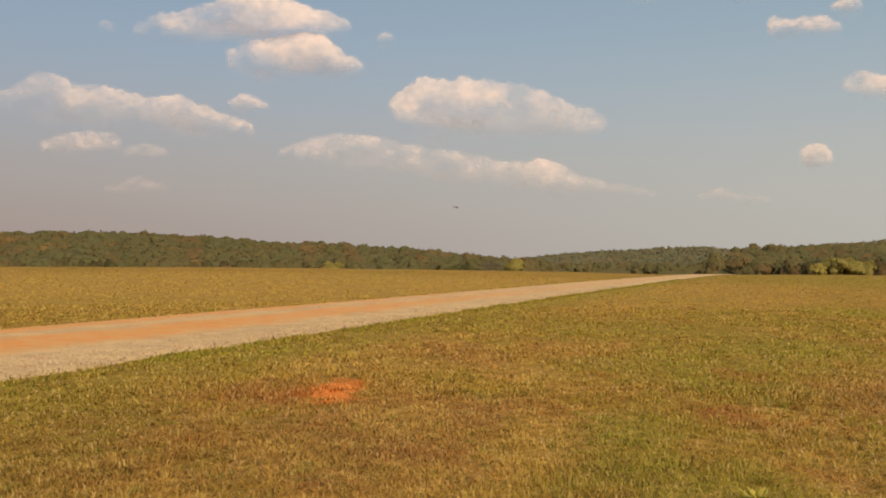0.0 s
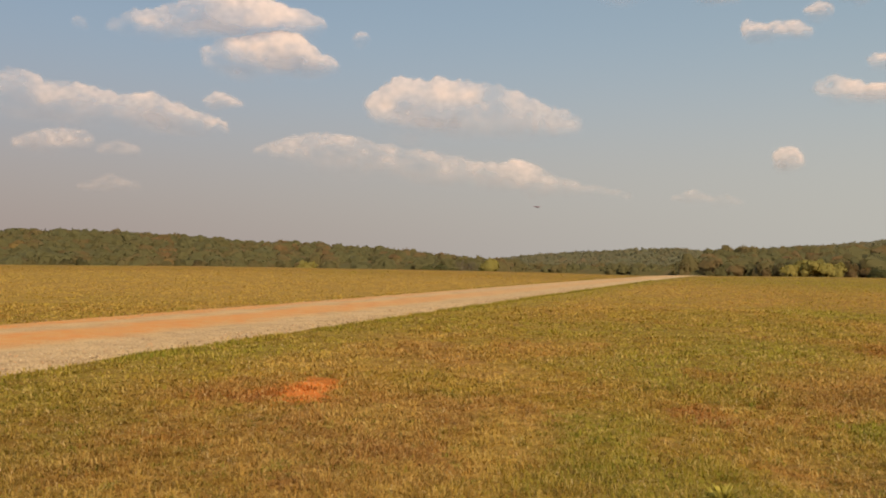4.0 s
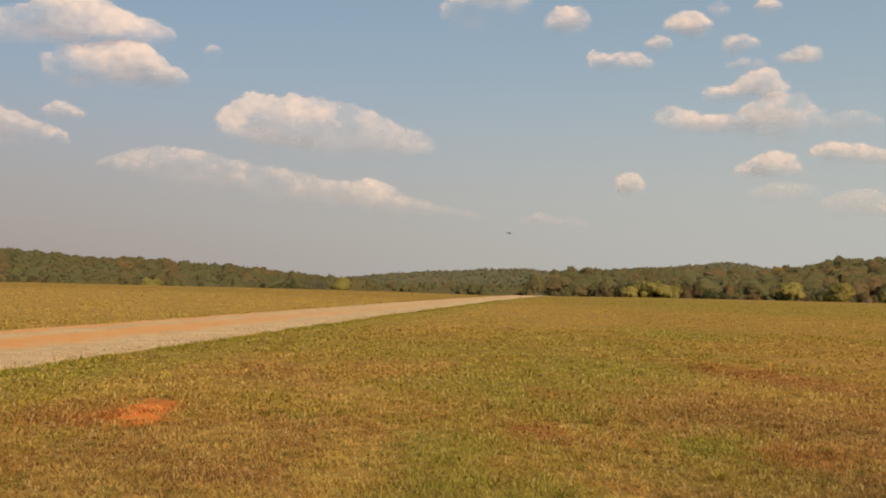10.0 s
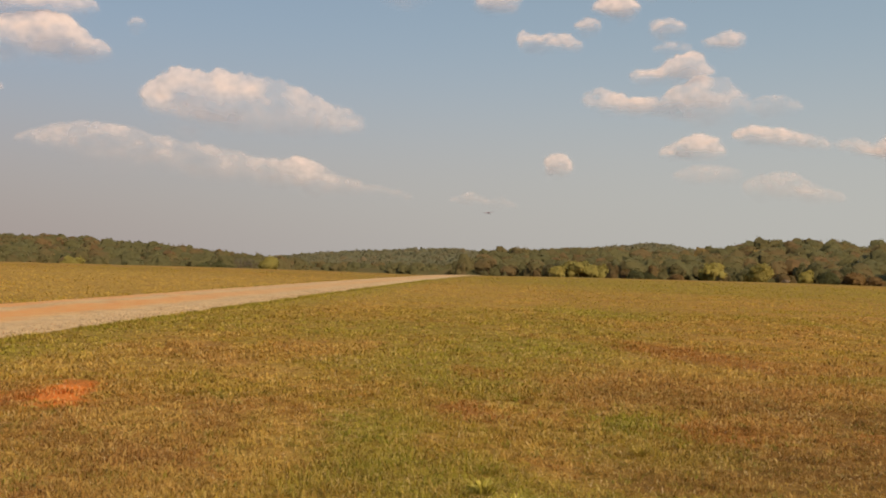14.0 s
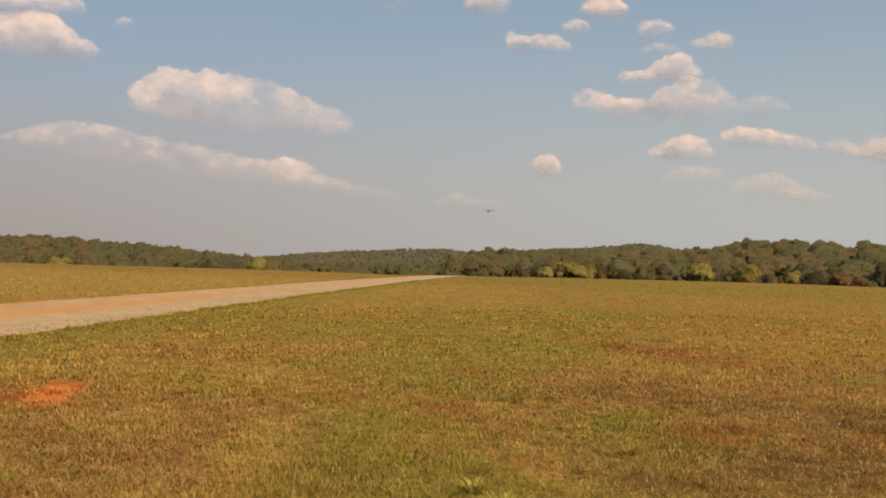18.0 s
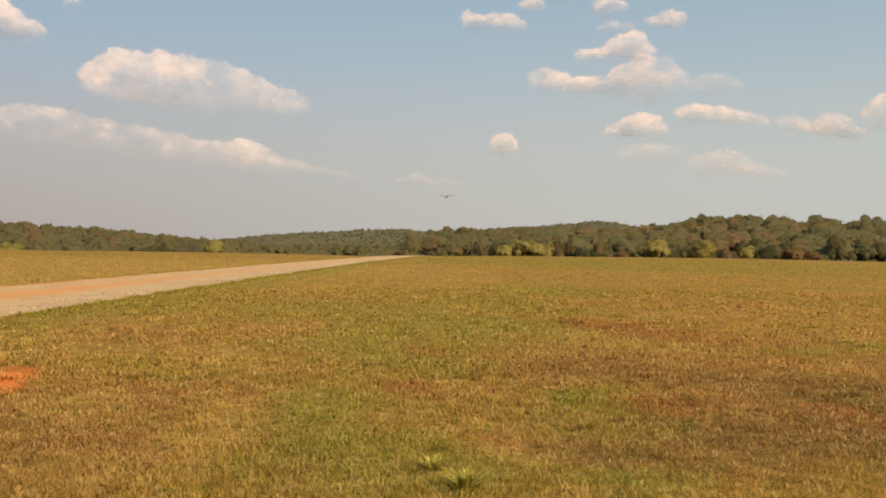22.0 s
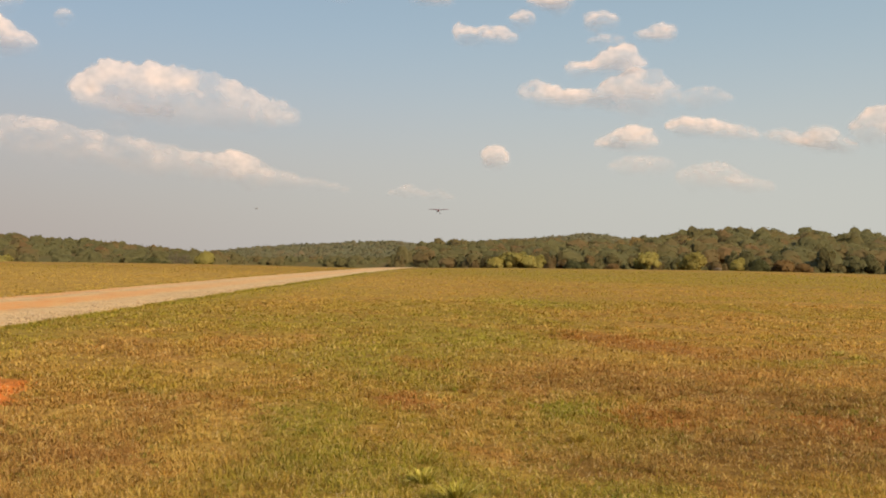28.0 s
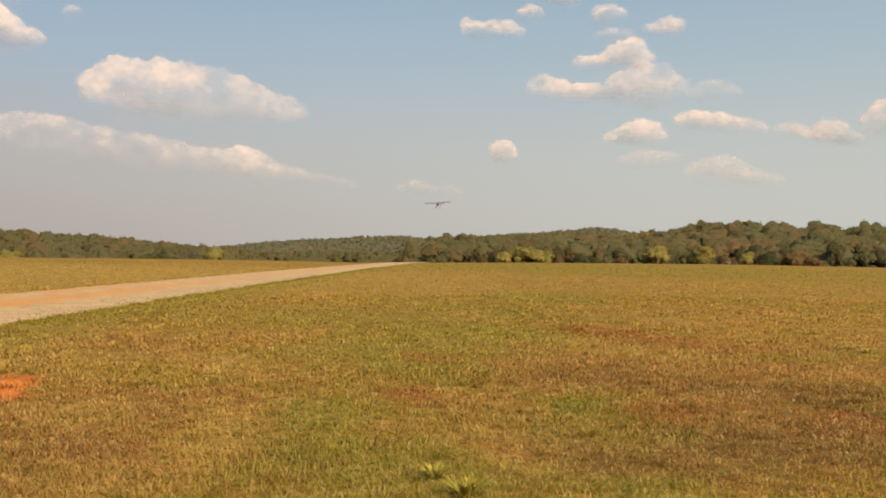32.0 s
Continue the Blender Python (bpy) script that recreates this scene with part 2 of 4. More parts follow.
def blade_material(name, spread):
    """Grass blades; spread is how much the single blades of a tussock differ."""
    m = Nodes(name, 0.75, 0.2)
    root = m.node("ShaderNodeAttribute")
    root.attribute_name = "root"
    m.where = root.outputs["Vector"]   # a tussock takes its colour from where it grows
    c, mid, small = field_colour(m, True)
    rnd = m.node("ShaderNodeNewGeometry").outputs["Random Per Island"]
    at, hue = m.node("ShaderNodeAttribute"), m.node("ShaderNodeAttribute")
    at.attribute_name, hue.attribute_name = "tint", "hue"
    h = hue.outputs["Fac"]
    c = m.mix(m.span(h, 0.18, 0.0, 0, 0.7), c, (0.23, 0.27, 0.03))
    c = m.mix(m.math("MULTIPLY", m.span(h, 0.28, 0.34), m.span(h, 0.52, 0.42, 0, 0.5)), c, (0.36, 0.17, 0.045))
    c = m.mix(m.span(h, 0.80, 1.0, 0, 0.6), c, (0.66, 0.45, 0.11))
    v = m.math("ADD", m.math("MULTIPLY", at.outputs["Fac"], 1 - spread), m.math("MULTIPLY", rnd, spread))
    c = m.mix(m.span(v, 0.42, 0.10, 0, 0.7), c, (0.14, 0.085, 0.025))
    c = m.mix(m.span(v, 0.58, 0.86, 0, 0.6), c, (0.84, 0.60, 0.22))
    m.colour(c)
    tr = m.node("ShaderNodeBsdfTranslucent")
    m.put(tr.inputs[0], c)
    mx = m.node("ShaderNodeMixShader")
    mx.inputs[0].default_value = 0.4
    m.put(mx.inputs[1], m.bsdf.outputs[0]), m.put(mx.inputs[2], tr.outputs[0])
    m.put(m.tree.nodes["Material Output"].inputs[0], mx.outputs[0])
    return m.mat


def road_material():
    m = Nodes("gravel_on_clay", 0.92, 0.2)
    uv = m.node("ShaderNodeUVMap")
    sep = m.node("ShaderNodeSeparateXYZ")
    m.put(sep.inputs[0], uv.outputs[0])
    wob = m.math("MULTIPLY", m.math("SUBTRACT", m.noise(0.35, 4, 0.6), 0.5), 0.34)
    u = m.math("ADD", sep.outputs["X"], wob)
    # across the road: clay verge, grey crown, wide clay track, grey gravel shoulder
    band = m.ramp(u, (0.0, (1, 1, 1)), (0.18, (0.95, 0.95, 0.95)), (0.26, (0.2, 0.2, 0.2)), (0.34, (0.15, 0.15, 0.15)), (0.44, (0.95, 0.95, 0.95)), (0.62, (0.9, 0.9, 0.9)), (0.74, (0.1, 0.1, 0.1)), (1.0, (0, 0, 0)))
    fade = m.span(sep.outputs["Y"], 16, 70, 1.0, 0.38)
    stones = m.node("ShaderNodeTexVoronoi")
    stones.inputs["Scale"].default_value = 26
    m.put(stones.inputs["Vector"], m.where)
    grey = m.mix(m.span(m.noise(1.2, 4, 0.6), 0.35, 0.65), (0.52, 0.36, 0.19), (0.66, 0.47, 0.245))
    grey = m.mix(m.span(stones.outputs["Distance"], 0.0, 0.5, 0.65, 0.0), grey, (0.72, 0.56, 0.37))
    grey = m.mix(m.span(stones.outputs["Distance"], 0.55, 0.85, 0.0, 0.6), grey, (0.24, 0.14, 0.07))   # grit between the stones, with their shade painted into the colour
    clay = m.mix(m.span(m.noise(2.5, 5, 0.65), 0.3, 0.7), (0.72, 0.27, 0.06), (0.68, 0.36, 0.12))
    f = m.math("MULTIPLY", m.math("MULTIPLY", band, fade), m.span(m.noise(4.0, 4, 0.7), 0.25, 0.60, 0.6, 1.0))
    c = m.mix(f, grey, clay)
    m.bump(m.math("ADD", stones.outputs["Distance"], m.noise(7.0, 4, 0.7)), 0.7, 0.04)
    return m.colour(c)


def foliage(name, stops, scale, per_object=False):
    m = Nodes(name, 0.75, 0.2)
    if per_object:
        v = m.node("ShaderNodeObjectInfo").outputs["Random"]
        v = m.math("ADD", m.math("MULTIPLY", v, 0.75), m.math("MULTIPLY", m.noise(0.25, 3), 0.3))
    else:
        at = m.node("ShaderNodeAttribute")
        at.attribute_name = "tint"
        v = m.math("ADD", m.math("MULTIPLY", at.outputs["Fac"], 0.7), m.span(m.noise(scale, 2, 0.5), 0.3, 0.7, 0, 0.3, False))
    rnd = m.node("ShaderNodeNewGeometry").outputs["Random Per Island"]
    c = m.ramp(m.math("ADD", v, m.span(rnd, 0, 1, -0.14, 0.14, False)), *stops)   # sprays of leaves differ
    c = m.mix(m.span(rnd, 0, 1, 0.0, 0.5, False), c, m.mix(1.0, c, (0.85, 0.86, 0.85), "MULTIPLY"))
    m.colour(c)
    tr = m.node("ShaderNodeBsdfTranslucent")
    m.put(tr.inputs[0], c)
    mx = m.node("ShaderNodeMixShader")
    mx.inputs[0].default_value = 0.55
    m.put(mx.inputs[1], m.bsdf.outputs[0]), m.put(mx.inputs[2], tr.outputs[0])
    m.put(m.tree.nodes["Material Output"].inputs[0], mx.outputs[0])
    return m.mat


def plain(name, colour, rough=0.5, spec=0.4, metal=0.0, wear=0.25, scale=3.0):
    m = Nodes(name, rough, spec)
    m.bsdf.inputs["Metallic"].default_value = metal
    return m.colour(m.mix(m.span(m.noise(scale, 4, 0.65), 0.3, 0.7, 0, wear), colour, tuple(0.6 * x for x in colour)))


def cloud_material():
    """Vapour: white, lets light through, and is as thick as the mesh's density says."""
    m = Nodes("cloud_vapour", 1.0, 0.0)
    white = m.mix(m.noise(0.01, 3), (0.97, 0.84, 0.80), (0.95, 0.825, 0.79))
    di, tr, clear = m.node("ShaderNodeBsdfDiffuse"), m.node("ShaderNodeBsdfTranslucent"), m.node("ShaderNodeBsdfTransparent")
    m.put(di.inputs[0], white), m.put(tr.inputs[0], white)
    both, out = m.node("ShaderNodeMixShader"), m.node("ShaderNodeMixShader")
    both.inputs[0].default_value = 0.48
    m.put(both.inputs[1], di.outputs[0]), m.put(both.inputs[2], tr.outputs[0])
    at = m.node("ShaderNodeAttribute")
    at.attribute_name = "tint"
    wisps = m.span(m.noise(0.02, 3, 0.55), 0.3, 0.7, 0.82, 1.0)
    m.put(out.inputs[0], m.math("MULTIPLY", at.outputs["Fac"], wisps))
    m.put(out.inputs[1], clear.outputs[0]), m.put(out.inputs[2], both.outputs[0])
    m.put(m.tree.nodes["Material Output"].inputs[0], out.outputs[0])
    m.tree.nodes.remove(m.bsdf)
    return m.mat


MAT_GROUND, MAT_BLADE, MAT_ROAD, MAT_CLOUD = ground_material(), blade_material("dry_grass_blades", 0.5), road_material(), cloud_material()
MAT_FAR_BLADE = blade_material("dry_grass_far_off", 0.14)
# autumn leaf colours, lifted and greyed so that they hold some aerial haze
MIXED = ((0.0, (0.21, 0.20, 0.092)), (0.45, (0.215, 0.195, 0.082)), (0.7, (0.245, 0.197, 0.084)), (0.88, (0.275, 0.192, 0.086)), (0.96, (0.315, 0.195, 0.087)), (1.0, (0.37, 0.26, 0.09)))
MAT_WOODS = foliage("autumn_woods_leaves", MIXED, 0.02)
# distance haze is painted into these leaf colours: paler and greyer than the nearer woods
MAT_RIDGE = foliage("hazed_far_woods_leaves", ((0.0, (0.235, 0.235, 0.135)), (0.5, (0.26, 0.24, 0.135)), (0.85, (0.28, 0.24, 0.135)), (1.0, (0.31, 0.235, 0.135))), 0.01)
MAT_TREE = foliage("autumn_tree_leaves", MIXED, 0.1, True)
MAT_YELLOW = foliage("yellowing_leaves", ((0.0, (0.30, 0.275, 0.085)), (0.5, (0.42, 0.365, 0.105)), (1.0, (0.52, 0.42, 0.125))), 0.3)
MAT_BARK = plain("grey_brown_bark", (0.13, 0.10, 0.075), 0.95, 0.1, 0, 0.6, 2.0)


# ---------------------------------------------------------------- building blocks
def fast_mesh(name, verts, faces, material, smooth=False, normals=None, tint=None, hue=None, root=None):
    """A mesh from arrays of vertices (n, 3) and faces (m, k), if wished with soft normals and a tint, hue and root a vertex."""
    me = bpy.data.meshes.new(name)
    n, (m, k) = len(verts), faces.shape
    me.vertices.add(n)
    me.vertices.foreach_set("co", np.ascontiguousarray(verts, dtype=np.float32).ravel())
    me.loops.add(m * k)
    me.loops.foreach_set("vertex_index", np.ascontiguousarray(faces, dtype=np.int32).ravel())
    me.polygons.add(m)
    me.polygons.foreach_set("loop_start", np.arange(0, m * k, k, dtype=np.int32))
    if smooth:
        me.polygons.foreach_set("use_smooth", np.ones(m, dtype=bool))
    me.update(calc_edges=True)
    me.materials.append(material)
    if tint is not None:
        me.attributes.new("tint", "FLOAT", "POINT").data.foreach_set("value", np.ascontiguousarray(tint, dtype=np.float32))
    if hue is not None:
        me.attributes.new("hue", "FLOAT", "POINT").data.foreach_set("value", np.ascontiguousarray(hue, dtype=np.float32))
    if root is not None:
        me.attributes.new("root", "FLOAT_VECTOR", "POINT").data.foreach_set("vector", np.ascontiguousarray(root, dtype=np.float32).ravel())
    if normals is not None:
        me.polygons.foreach_set("use_smooth", np.ones(m, dtype=bool))
        me.normals_split_custom_set_from_vertices(np.ascontiguousarray(normals, dtype=np.float32))
    return me


def part(name, bm, material, parent, label=""):
    """Links a bmesh as one mesh object under a thing or a part."""
    me = bpy.data.meshes.new(name)
    bm.normal_update()
    bm.to_mesh(me)
    bm.free()
    me.materials.append(material)
    for p in me.polygons:
        p.use_smooth = True
    ob = new(name, me)
    ob.parent = parent
    return tagged(ob, label)


def under(name, me, parent, label=""):
    ob = new(name, me)
    ob.parent = parent
    return tagged(ob, label)


def polar(az, d):
    a = np.radians(az)
    return np.sin(a) * d, np.cos(a) * d


def smooth01(x):
    x = np.clip(x, 0, 1)
    return x * x * (3 - 2 * x)


# ---------------------------------------------------------------- terrain
CREST = 200.0   # the meadow rises gently to a crest this far off and then falls to a wooded valley


def tan_of(deg):
    return np.tan(np.radians(deg))


def crest_height(az):
    return np.interp(az, (-180, -60, -25, -12.6, 0.5, 7, 12.5, 22, 35, 43, 70, 180), (0.3, 1.8, 2.12, 2.05, 1.5, 1.12, 0.56, 0.52, 0.0, -0.7, -1.2, 0.3))


RIDGES = (   # distance, depth of the slope, tree height, azimuths, height of the tree tops as degrees seen from the meadow
    (950.0, 420.0, 15.0, (-75, -60, -24.5, -22.4, -16.6, -12.6, -9.4, -4.8, -1.8, 2.2, 5.0, 9.0), (0.5, 2.0, 2.03, 2.16, 2.08, 1.85, 1.58, 1.49, 1.23, 0.83, 0.3, -0.6)),
    (1900.0, 600.0, 15.0, (-20, -5, 2, 4.5, 7, 9, 12.3, 15, 16.5, 20, 24.7, 26.6, 28.6, 31, 45, 60), (-0.5, 0.4, 0.62, 0.68, 0.93, 1.08, 1.27, 1.31, 1.17, 1.3, 1.6, 1.79, 1.47, 1.3, 1.2, 0.5)),
    (700.0, 220.0, 16.0, (12, 15.5, 17.2, 20, 22.7, 28.6, 30.5, 31.5, 34.6, 37.6, 40, 42.7, 70, 90), (-0.8, 0.3, 1.36, 1.42, 1.44, 1.42, 1.64, 1.9, 2.02, 1.97, 1.82, 1.7, 1.8, 0.5)),
)


def height(az, d):
    """Ground height at azimuth az (degrees, right of straight ahead) and distance d."""
    az, d = np.asarray(az, float), np.asarray(d, float)
    zc = crest_height(az)
    rise = zc * np.clip(d / CREST, 0, 1) ** 1.3
    fall = np.maximum(zc - 0.00016 * np.clip(d - CREST, 0, None) ** 2, -6.0)
    z = np.where(d < CREST, rise, fall)
    for r, w, tall, azs, els in RIDGES:
        top = EYE + r * tan_of(np.interp(az, azs, els)) - tall
        up = smooth01((d - (r - w)) / w) * (1 - 0.6 * smooth01((d - r - 60) / 700))
        z = np.maximum(z, -6.0 + (top + 6.0) * up)
    far = smooth01((d - 2600) / 800)
    return z * (1 - far) + 6.0 * far


def height_xy(x, y):
    return height(np.degrees(np.arctan2(x, y)), np.hypot(x, y))


def ground():
    az = np.concatenate([np.arange(-180, -36, 4.0), np.arange(-36, 56, 0.5), np.arange(56, 180, 4.0)])
    ds = np.concatenate([[0.001], np.geomspace(0.8, 60, 70), np.arange(64, 330, 4.0), np.arange(334, 1030, 9.0), np.arange(1030, 2000, 18.0), np.geomspace(2010, 2800, 12), [3300, 4000, 4800]])
    A, D = np.meshgrid(az, ds)
    x, y = polar(A, D)
    z = height(A, D)
    wob = np.array([noise.noise((a * 0.35, b * 0.35, 0)) for a, b in zip(x.ravel(), y.ravel())]).reshape(x.shape)
    z = z + wob * 0.035 * (D < 190)
    v = np.stack([x, y, z], -1).reshape(-1, 3)
    n, k = len(az), len(ds)
    i, j = np.meshgrid(np.arange(n), np.arange(k - 1))
    i2 = (i + 1) % n
    f = np.stack([j * n + i, (j + 1) * n + i, (j + 1) * n + i2, j * n + i2], -1).reshape(-1, 4)[:, ::-1]
    me = fast_mesh("ground", v, f, MAT_GROUND, True)
    tagged(new("ground", me), "mown autumn meadow, straw and olive grass with brown patches", "meadow", kind="structure")


ground()

# ---------------------------------------------------------------- gravel road


def road_edges(s):
    """How far the far and the near edge lie to the right of the road's axis through the eye, s metres along it."""
    near = np.interp(s, (-60, 0, 20, 50, 100, 130, 165, 190, 260), (-11.0, -9.8, -9.5, -9.0, -8.2, -7.5, -5.7, -4.5, 2.0))
    far = np.interp(s, (-60, 0, 20, 38, 66, 120, 180, 260), (-19.0, -18.0, -17.35, -16.4, -15.5, -14.5, -12.6, -6.0))
    return far, near


def road_point(s, u):
    """Place on the road: s metres along it, u from 0 (far edge) to 1 (near edge)."""
    a = radians(ROAD_AZ)
    far, near = road_edges(s)
    side = far + (near - far) * u
    return s * math.sin(a) + side * math.cos(a), s * math.cos(a) - side * math.sin(a)


def ground_level(x, y):
    return height_xy(x, y)


def road():
    ss = np.concatenate([np.arange(-60, 0, 2.0), np.arange(0, 90, 0.5), np.arange(90, 262, 2.0)])
    us = np.linspace(0, 1, 15)
    S, U = np.meshgrid(ss, us)
    edge = np.array([[noise.noise((s * 0.45, 3.1 * (u > 0.5), 2)) + 0.6 * noise.noise((s * 1.7, 7 * (u > 0.5), 5)) for s in ss] for u in us])
    W = U + edge * 0.035 * (np.abs(U - 0.5) > 0.45)
    x, y = road_point(S, W)
    relief = np.array([noise.noise((a * 0.8, b * 0.8, 4)) for a, b in zip(x.ravel(), y.ravel())]).reshape(x.shape)
    z = ground_level(x, y) + 0.055 + 0.02 * relief + 0.03 * np.sin(U * math.pi) - 0.10 * (np.abs(U - 0.5) > 0.49)
    n, k = len(ss), len(us)
    i, j = np.meshgrid(np.arange(n - 1), np.arange(k - 1))
    f = np.stack([j * n + i, j * n + i + 1, (j + 1) * n + i + 1, (j + 1) * n + i], -1).reshape(-1, 4)[:, ::-1]
    me = fast_mesh("road", np.stack([x, y, z], -1).reshape(-1, 3), f, MAT_ROAD, True)
    uv = me.uv_layers.new(name="UVMap")
    idx = np.empty(len(me.loops), dtype=np.int32)
    me.loops.foreach_get("vertex_index", idx)
    uv.data.foreach_set("uv", np.stack([U.ravel(), S.ravel()], -1)[idx].astype(np.float32).ravel())
    tagged(new("road", me), "unpaved road of pale gravel over orange clay", "road", kind="structure")


road()


def on_road(x, y, margin=0.0):
    a = radians(ROAD_AZ)
    far, near = road_edges(x * math.sin(a) + y * math.cos(a))
    side = x * math.cos(a) - y * math.sin(a)
    return (side < near + margin) & (side > far - margin)


def gravel():
    rng = np.random.default_rng(4)
    n = 16000
    s = -8 + 85 * rng.random(n) ** 1.6
    u = np.where(rng.random(n) < 0.6, 0.72 + 0.27 * rng.random(n), rng.random(n))
    x, y = road_point(s, u)
    z = ground_level(x, y) + 0.07
    r = 0.008 + 0.020 * rng.random(n) ** 2
    base = np.array([(1, 0, 0), (0, 1, 0), (-1, 0, 0), (0, -1, 0), (0, 0, 0.8), (0, 0, -0.8)], float)
    tri = np.array([(0, 1, 4), (1, 2, 4), (2, 3, 4), (3, 0, 4), (1, 0, 5), (2, 1, 5), (3, 2, 5), (0, 3, 5)])
    v = base[None] * (r[:, None, None] * (0.7 + 0.6 * rng.random((n, 6, 3)))) + np.stack([x, y, z], -1)[:, None]
    f = tri[None] + 6 * np.arange(n)[:, None, None]
    m = Nodes("pale_stones", 0.85, 0.25)
    rnd = m.node("ShaderNodeNewGeometry").outputs["Random Per Island"]
    mat = m.colour(m.ramp(rnd, (0.0, (0.33, 0.22, 0.12)), (0.5, (0.48, 0.34, 0.19)), (0.85, (0.64, 0.50, 0.33)), (1.0, (0.58, 0.31, 0.14))))
    tagged(new("gravel", fast_mesh("gravel", v.reshape(-1, 3), f.reshape(-1, 3), mat)), "loose pale gravel stones on the clay road", "gravel", kind="stuff")


gravel()


# ---------------------------------------------------------------- grass
BEND = np.array(((0, 1, 3), (0, 3, 2), (2, 3, 4)))


def bent_blades(bx, by, z, to, h, lean, w, droop):
    """Blades from a foot each, that rise along the heading to and bend over: five points and three triangles apiece."""
    k = len(bx)
    sx, sy = -np.sin(to) * w, np.cos(to) * w
    mx, my, mz = bx + np.cos(to) * lean * 0.42, by + np.sin(to) * lean * 0.42, z + h * 0.72
    tip = np.stack([bx + np.cos(to) * lean, by + np.sin(to) * lean, z + h * (1 - droop)], -1)
    v = np.stack([np.stack([bx - 0.8 * sx, by - 0.8 * sy, z], -1), np.stack([bx + 0.8 * sx, by + 0.8 * sy, z], -1),
                  np.stack([mx - sx, my - sy, mz], -1), np.stack([mx + sx, my + sy, mz], -1), tip], 1).reshape(-1, 3)
    return v, (BEND[None] + 5 * np.arange(k)[:, None, None]).reshape(-1, 3)


def tussocks(name, label, seed, n, per, near, far, az0, az1, tall, broad, wide, mottle, material):
    """Mown grass as many small tussocks, each a tuft of blades that bend over every way."""
    rng = np.random.default_rng(seed)
    d = near * (far / near) ** rng.random(n)
    x, y = polar(az0 + (az1 - az0) * rng.random(n), d)
    clump = np.array([0.8 * noise.noise((a * 0.9, b * 0.6, 9)) + 0.6 * noise.noise((a * 2.6, b * 1.7, 3)) for a, b in zip(x, y)])
    ok = ~on_road(x, y, -0.2)
    bare = np.hypot((x + 1.5) / 0.42, (y - 13.1) / 1.25)
    ok &= (bare > 1) | (rng.random(n) < 0.2)
    x, y, d, clump = x[ok], y[ok], d[ok], clump[ok]
    n = len(x)
    size = np.clip(1.0 + 0.5 * clump + 0.25 * rng.normal(size=n), 0.65, 1.9)
    tone = np.clip(0.5 + mottle * rng.normal(size=n), 0, 1)
    hue = 0.6 + (rng.random(n) - 0.6) * np.clip(1.25 - d / 40, 0.1, 1)
    root = np.stack([x, y, np.zeros(n)], -1) + rng.normal(size=(n, 3)) * (0.10, 0.22, 0)
    rep_ = lambda a: np.repeat(a, per, axis=0)
    k = n * per
    to = rng.random(k) * 6.283
    out = rng.random(k) ** 0.7 * broad * rep_(size) * (1 + 0.02 * rep_(d))
    side = rng.random(k) * 6.283
    bx, by = rep_(x) + np.cos(side) * out, rep_(y) + np.sin(side) * out
    z = rep_(ground_level(x, y)) - 0.012
    h = tall * rep_(size) * (0.25 + 0.75 * rng.random(k))
    lean = tall * rep_(np.sqrt(size)) * (0.3 + 1.4 * rng.random(k))
    w = wide * rep_(d) * (0.6 + 0.8 * rng.random(k))
    v, f = bent_blades(bx, by, z, to, h, lean, w, 0.75 * rng.random(k))
    me = fast_mesh(name, v, f, material, False, None, np.repeat(tone, per * 5), np.repeat(hue, per * 5), np.repeat(root, per * 5, axis=0))
    tagged(new(name, me), label, "grass", kind="stuff")


tussocks("grass", "short dry autumn grass, straw and olive tussocks", 11, 16500, 20, 5.2, 14, -34, 52, 0.072, 0.06, 0.00042, 0.33, MAT_BLADE)
tussocks("meadow_grass", "short dry autumn grass, straw and olive tussocks", 13, 20000, 9, 12.5, 40, -34, 52, 0.078, 0.09, 0.00055, 0.24, MAT_BLADE)
tussocks("far_grass", "short dry grass further up the meadow", 12, 24000, 4, 30, 175, -32, 50, 0.08, 0.28, 0.00055, 0.06, MAT_FAR_BLADE)


def verge():
    """Longer grass that leans over the road's near edge, and in places over its far edge."""
    rng = np.random.default_rng(31)
    n = 12000
    s = -6 + 130 * rng.random(n) ** 1.5
    near = rng.random(n) < 0.75
    u = np.where(near, 1.005 + 0.07 * rng.random(n) ** 1.5, -0.005 - 0.06 * rng.random(n) ** 1.5)
    thick = np.array([noise.noise((a * 0.5, 5.0 * b, 8)) for a, b in zip(s, near)])
    ok = thick + 0.45 * rng.random(n) > 0.22
    s, u, thick = s[ok], u[ok], thick[ok]
    x, y = road_point(s, u)
    n, per = len(x), 3
    rep_ = lambda a: np.repeat(a, per)
    k = n * per
    to, h = rng.random(k) * 6.283, (0.05 + 0.07 * rng.random(k)) * (1 + 0.5 * rep_(thick))
    bx, by, z = rep_(x) + 0.04 * rng.normal(size=k), rep_(y) + 0.04 * rng.normal(size=k), rep_(ground_level(x, y)) + 0.0
    w, lean = 0.004 + 0.00035 * rep_(np.hypot(x, y)), 0.6 * h
    tone = np.clip(0.42 + 0.1 * rng.normal(size=n), 0, 1)
    v, f = bent_blades(bx, by, z, to, h, lean, 0.6 * w, 0.3 * rng.random(k))
    root = np.stack([x, y, np.zeros(n)], -1)
    me = fast_mesh("roadside_grass", v, f, MAT_BLADE, False, None, np.repeat(tone, per * 5), np.repeat(0.3 * rng.random(n), per * 5), np.repeat(root, per * 5, axis=0))
    tagged(new("roadside_grass", me), "longer olive grass along the edges of the gravel road", "grass", kind="stuff")


verge()


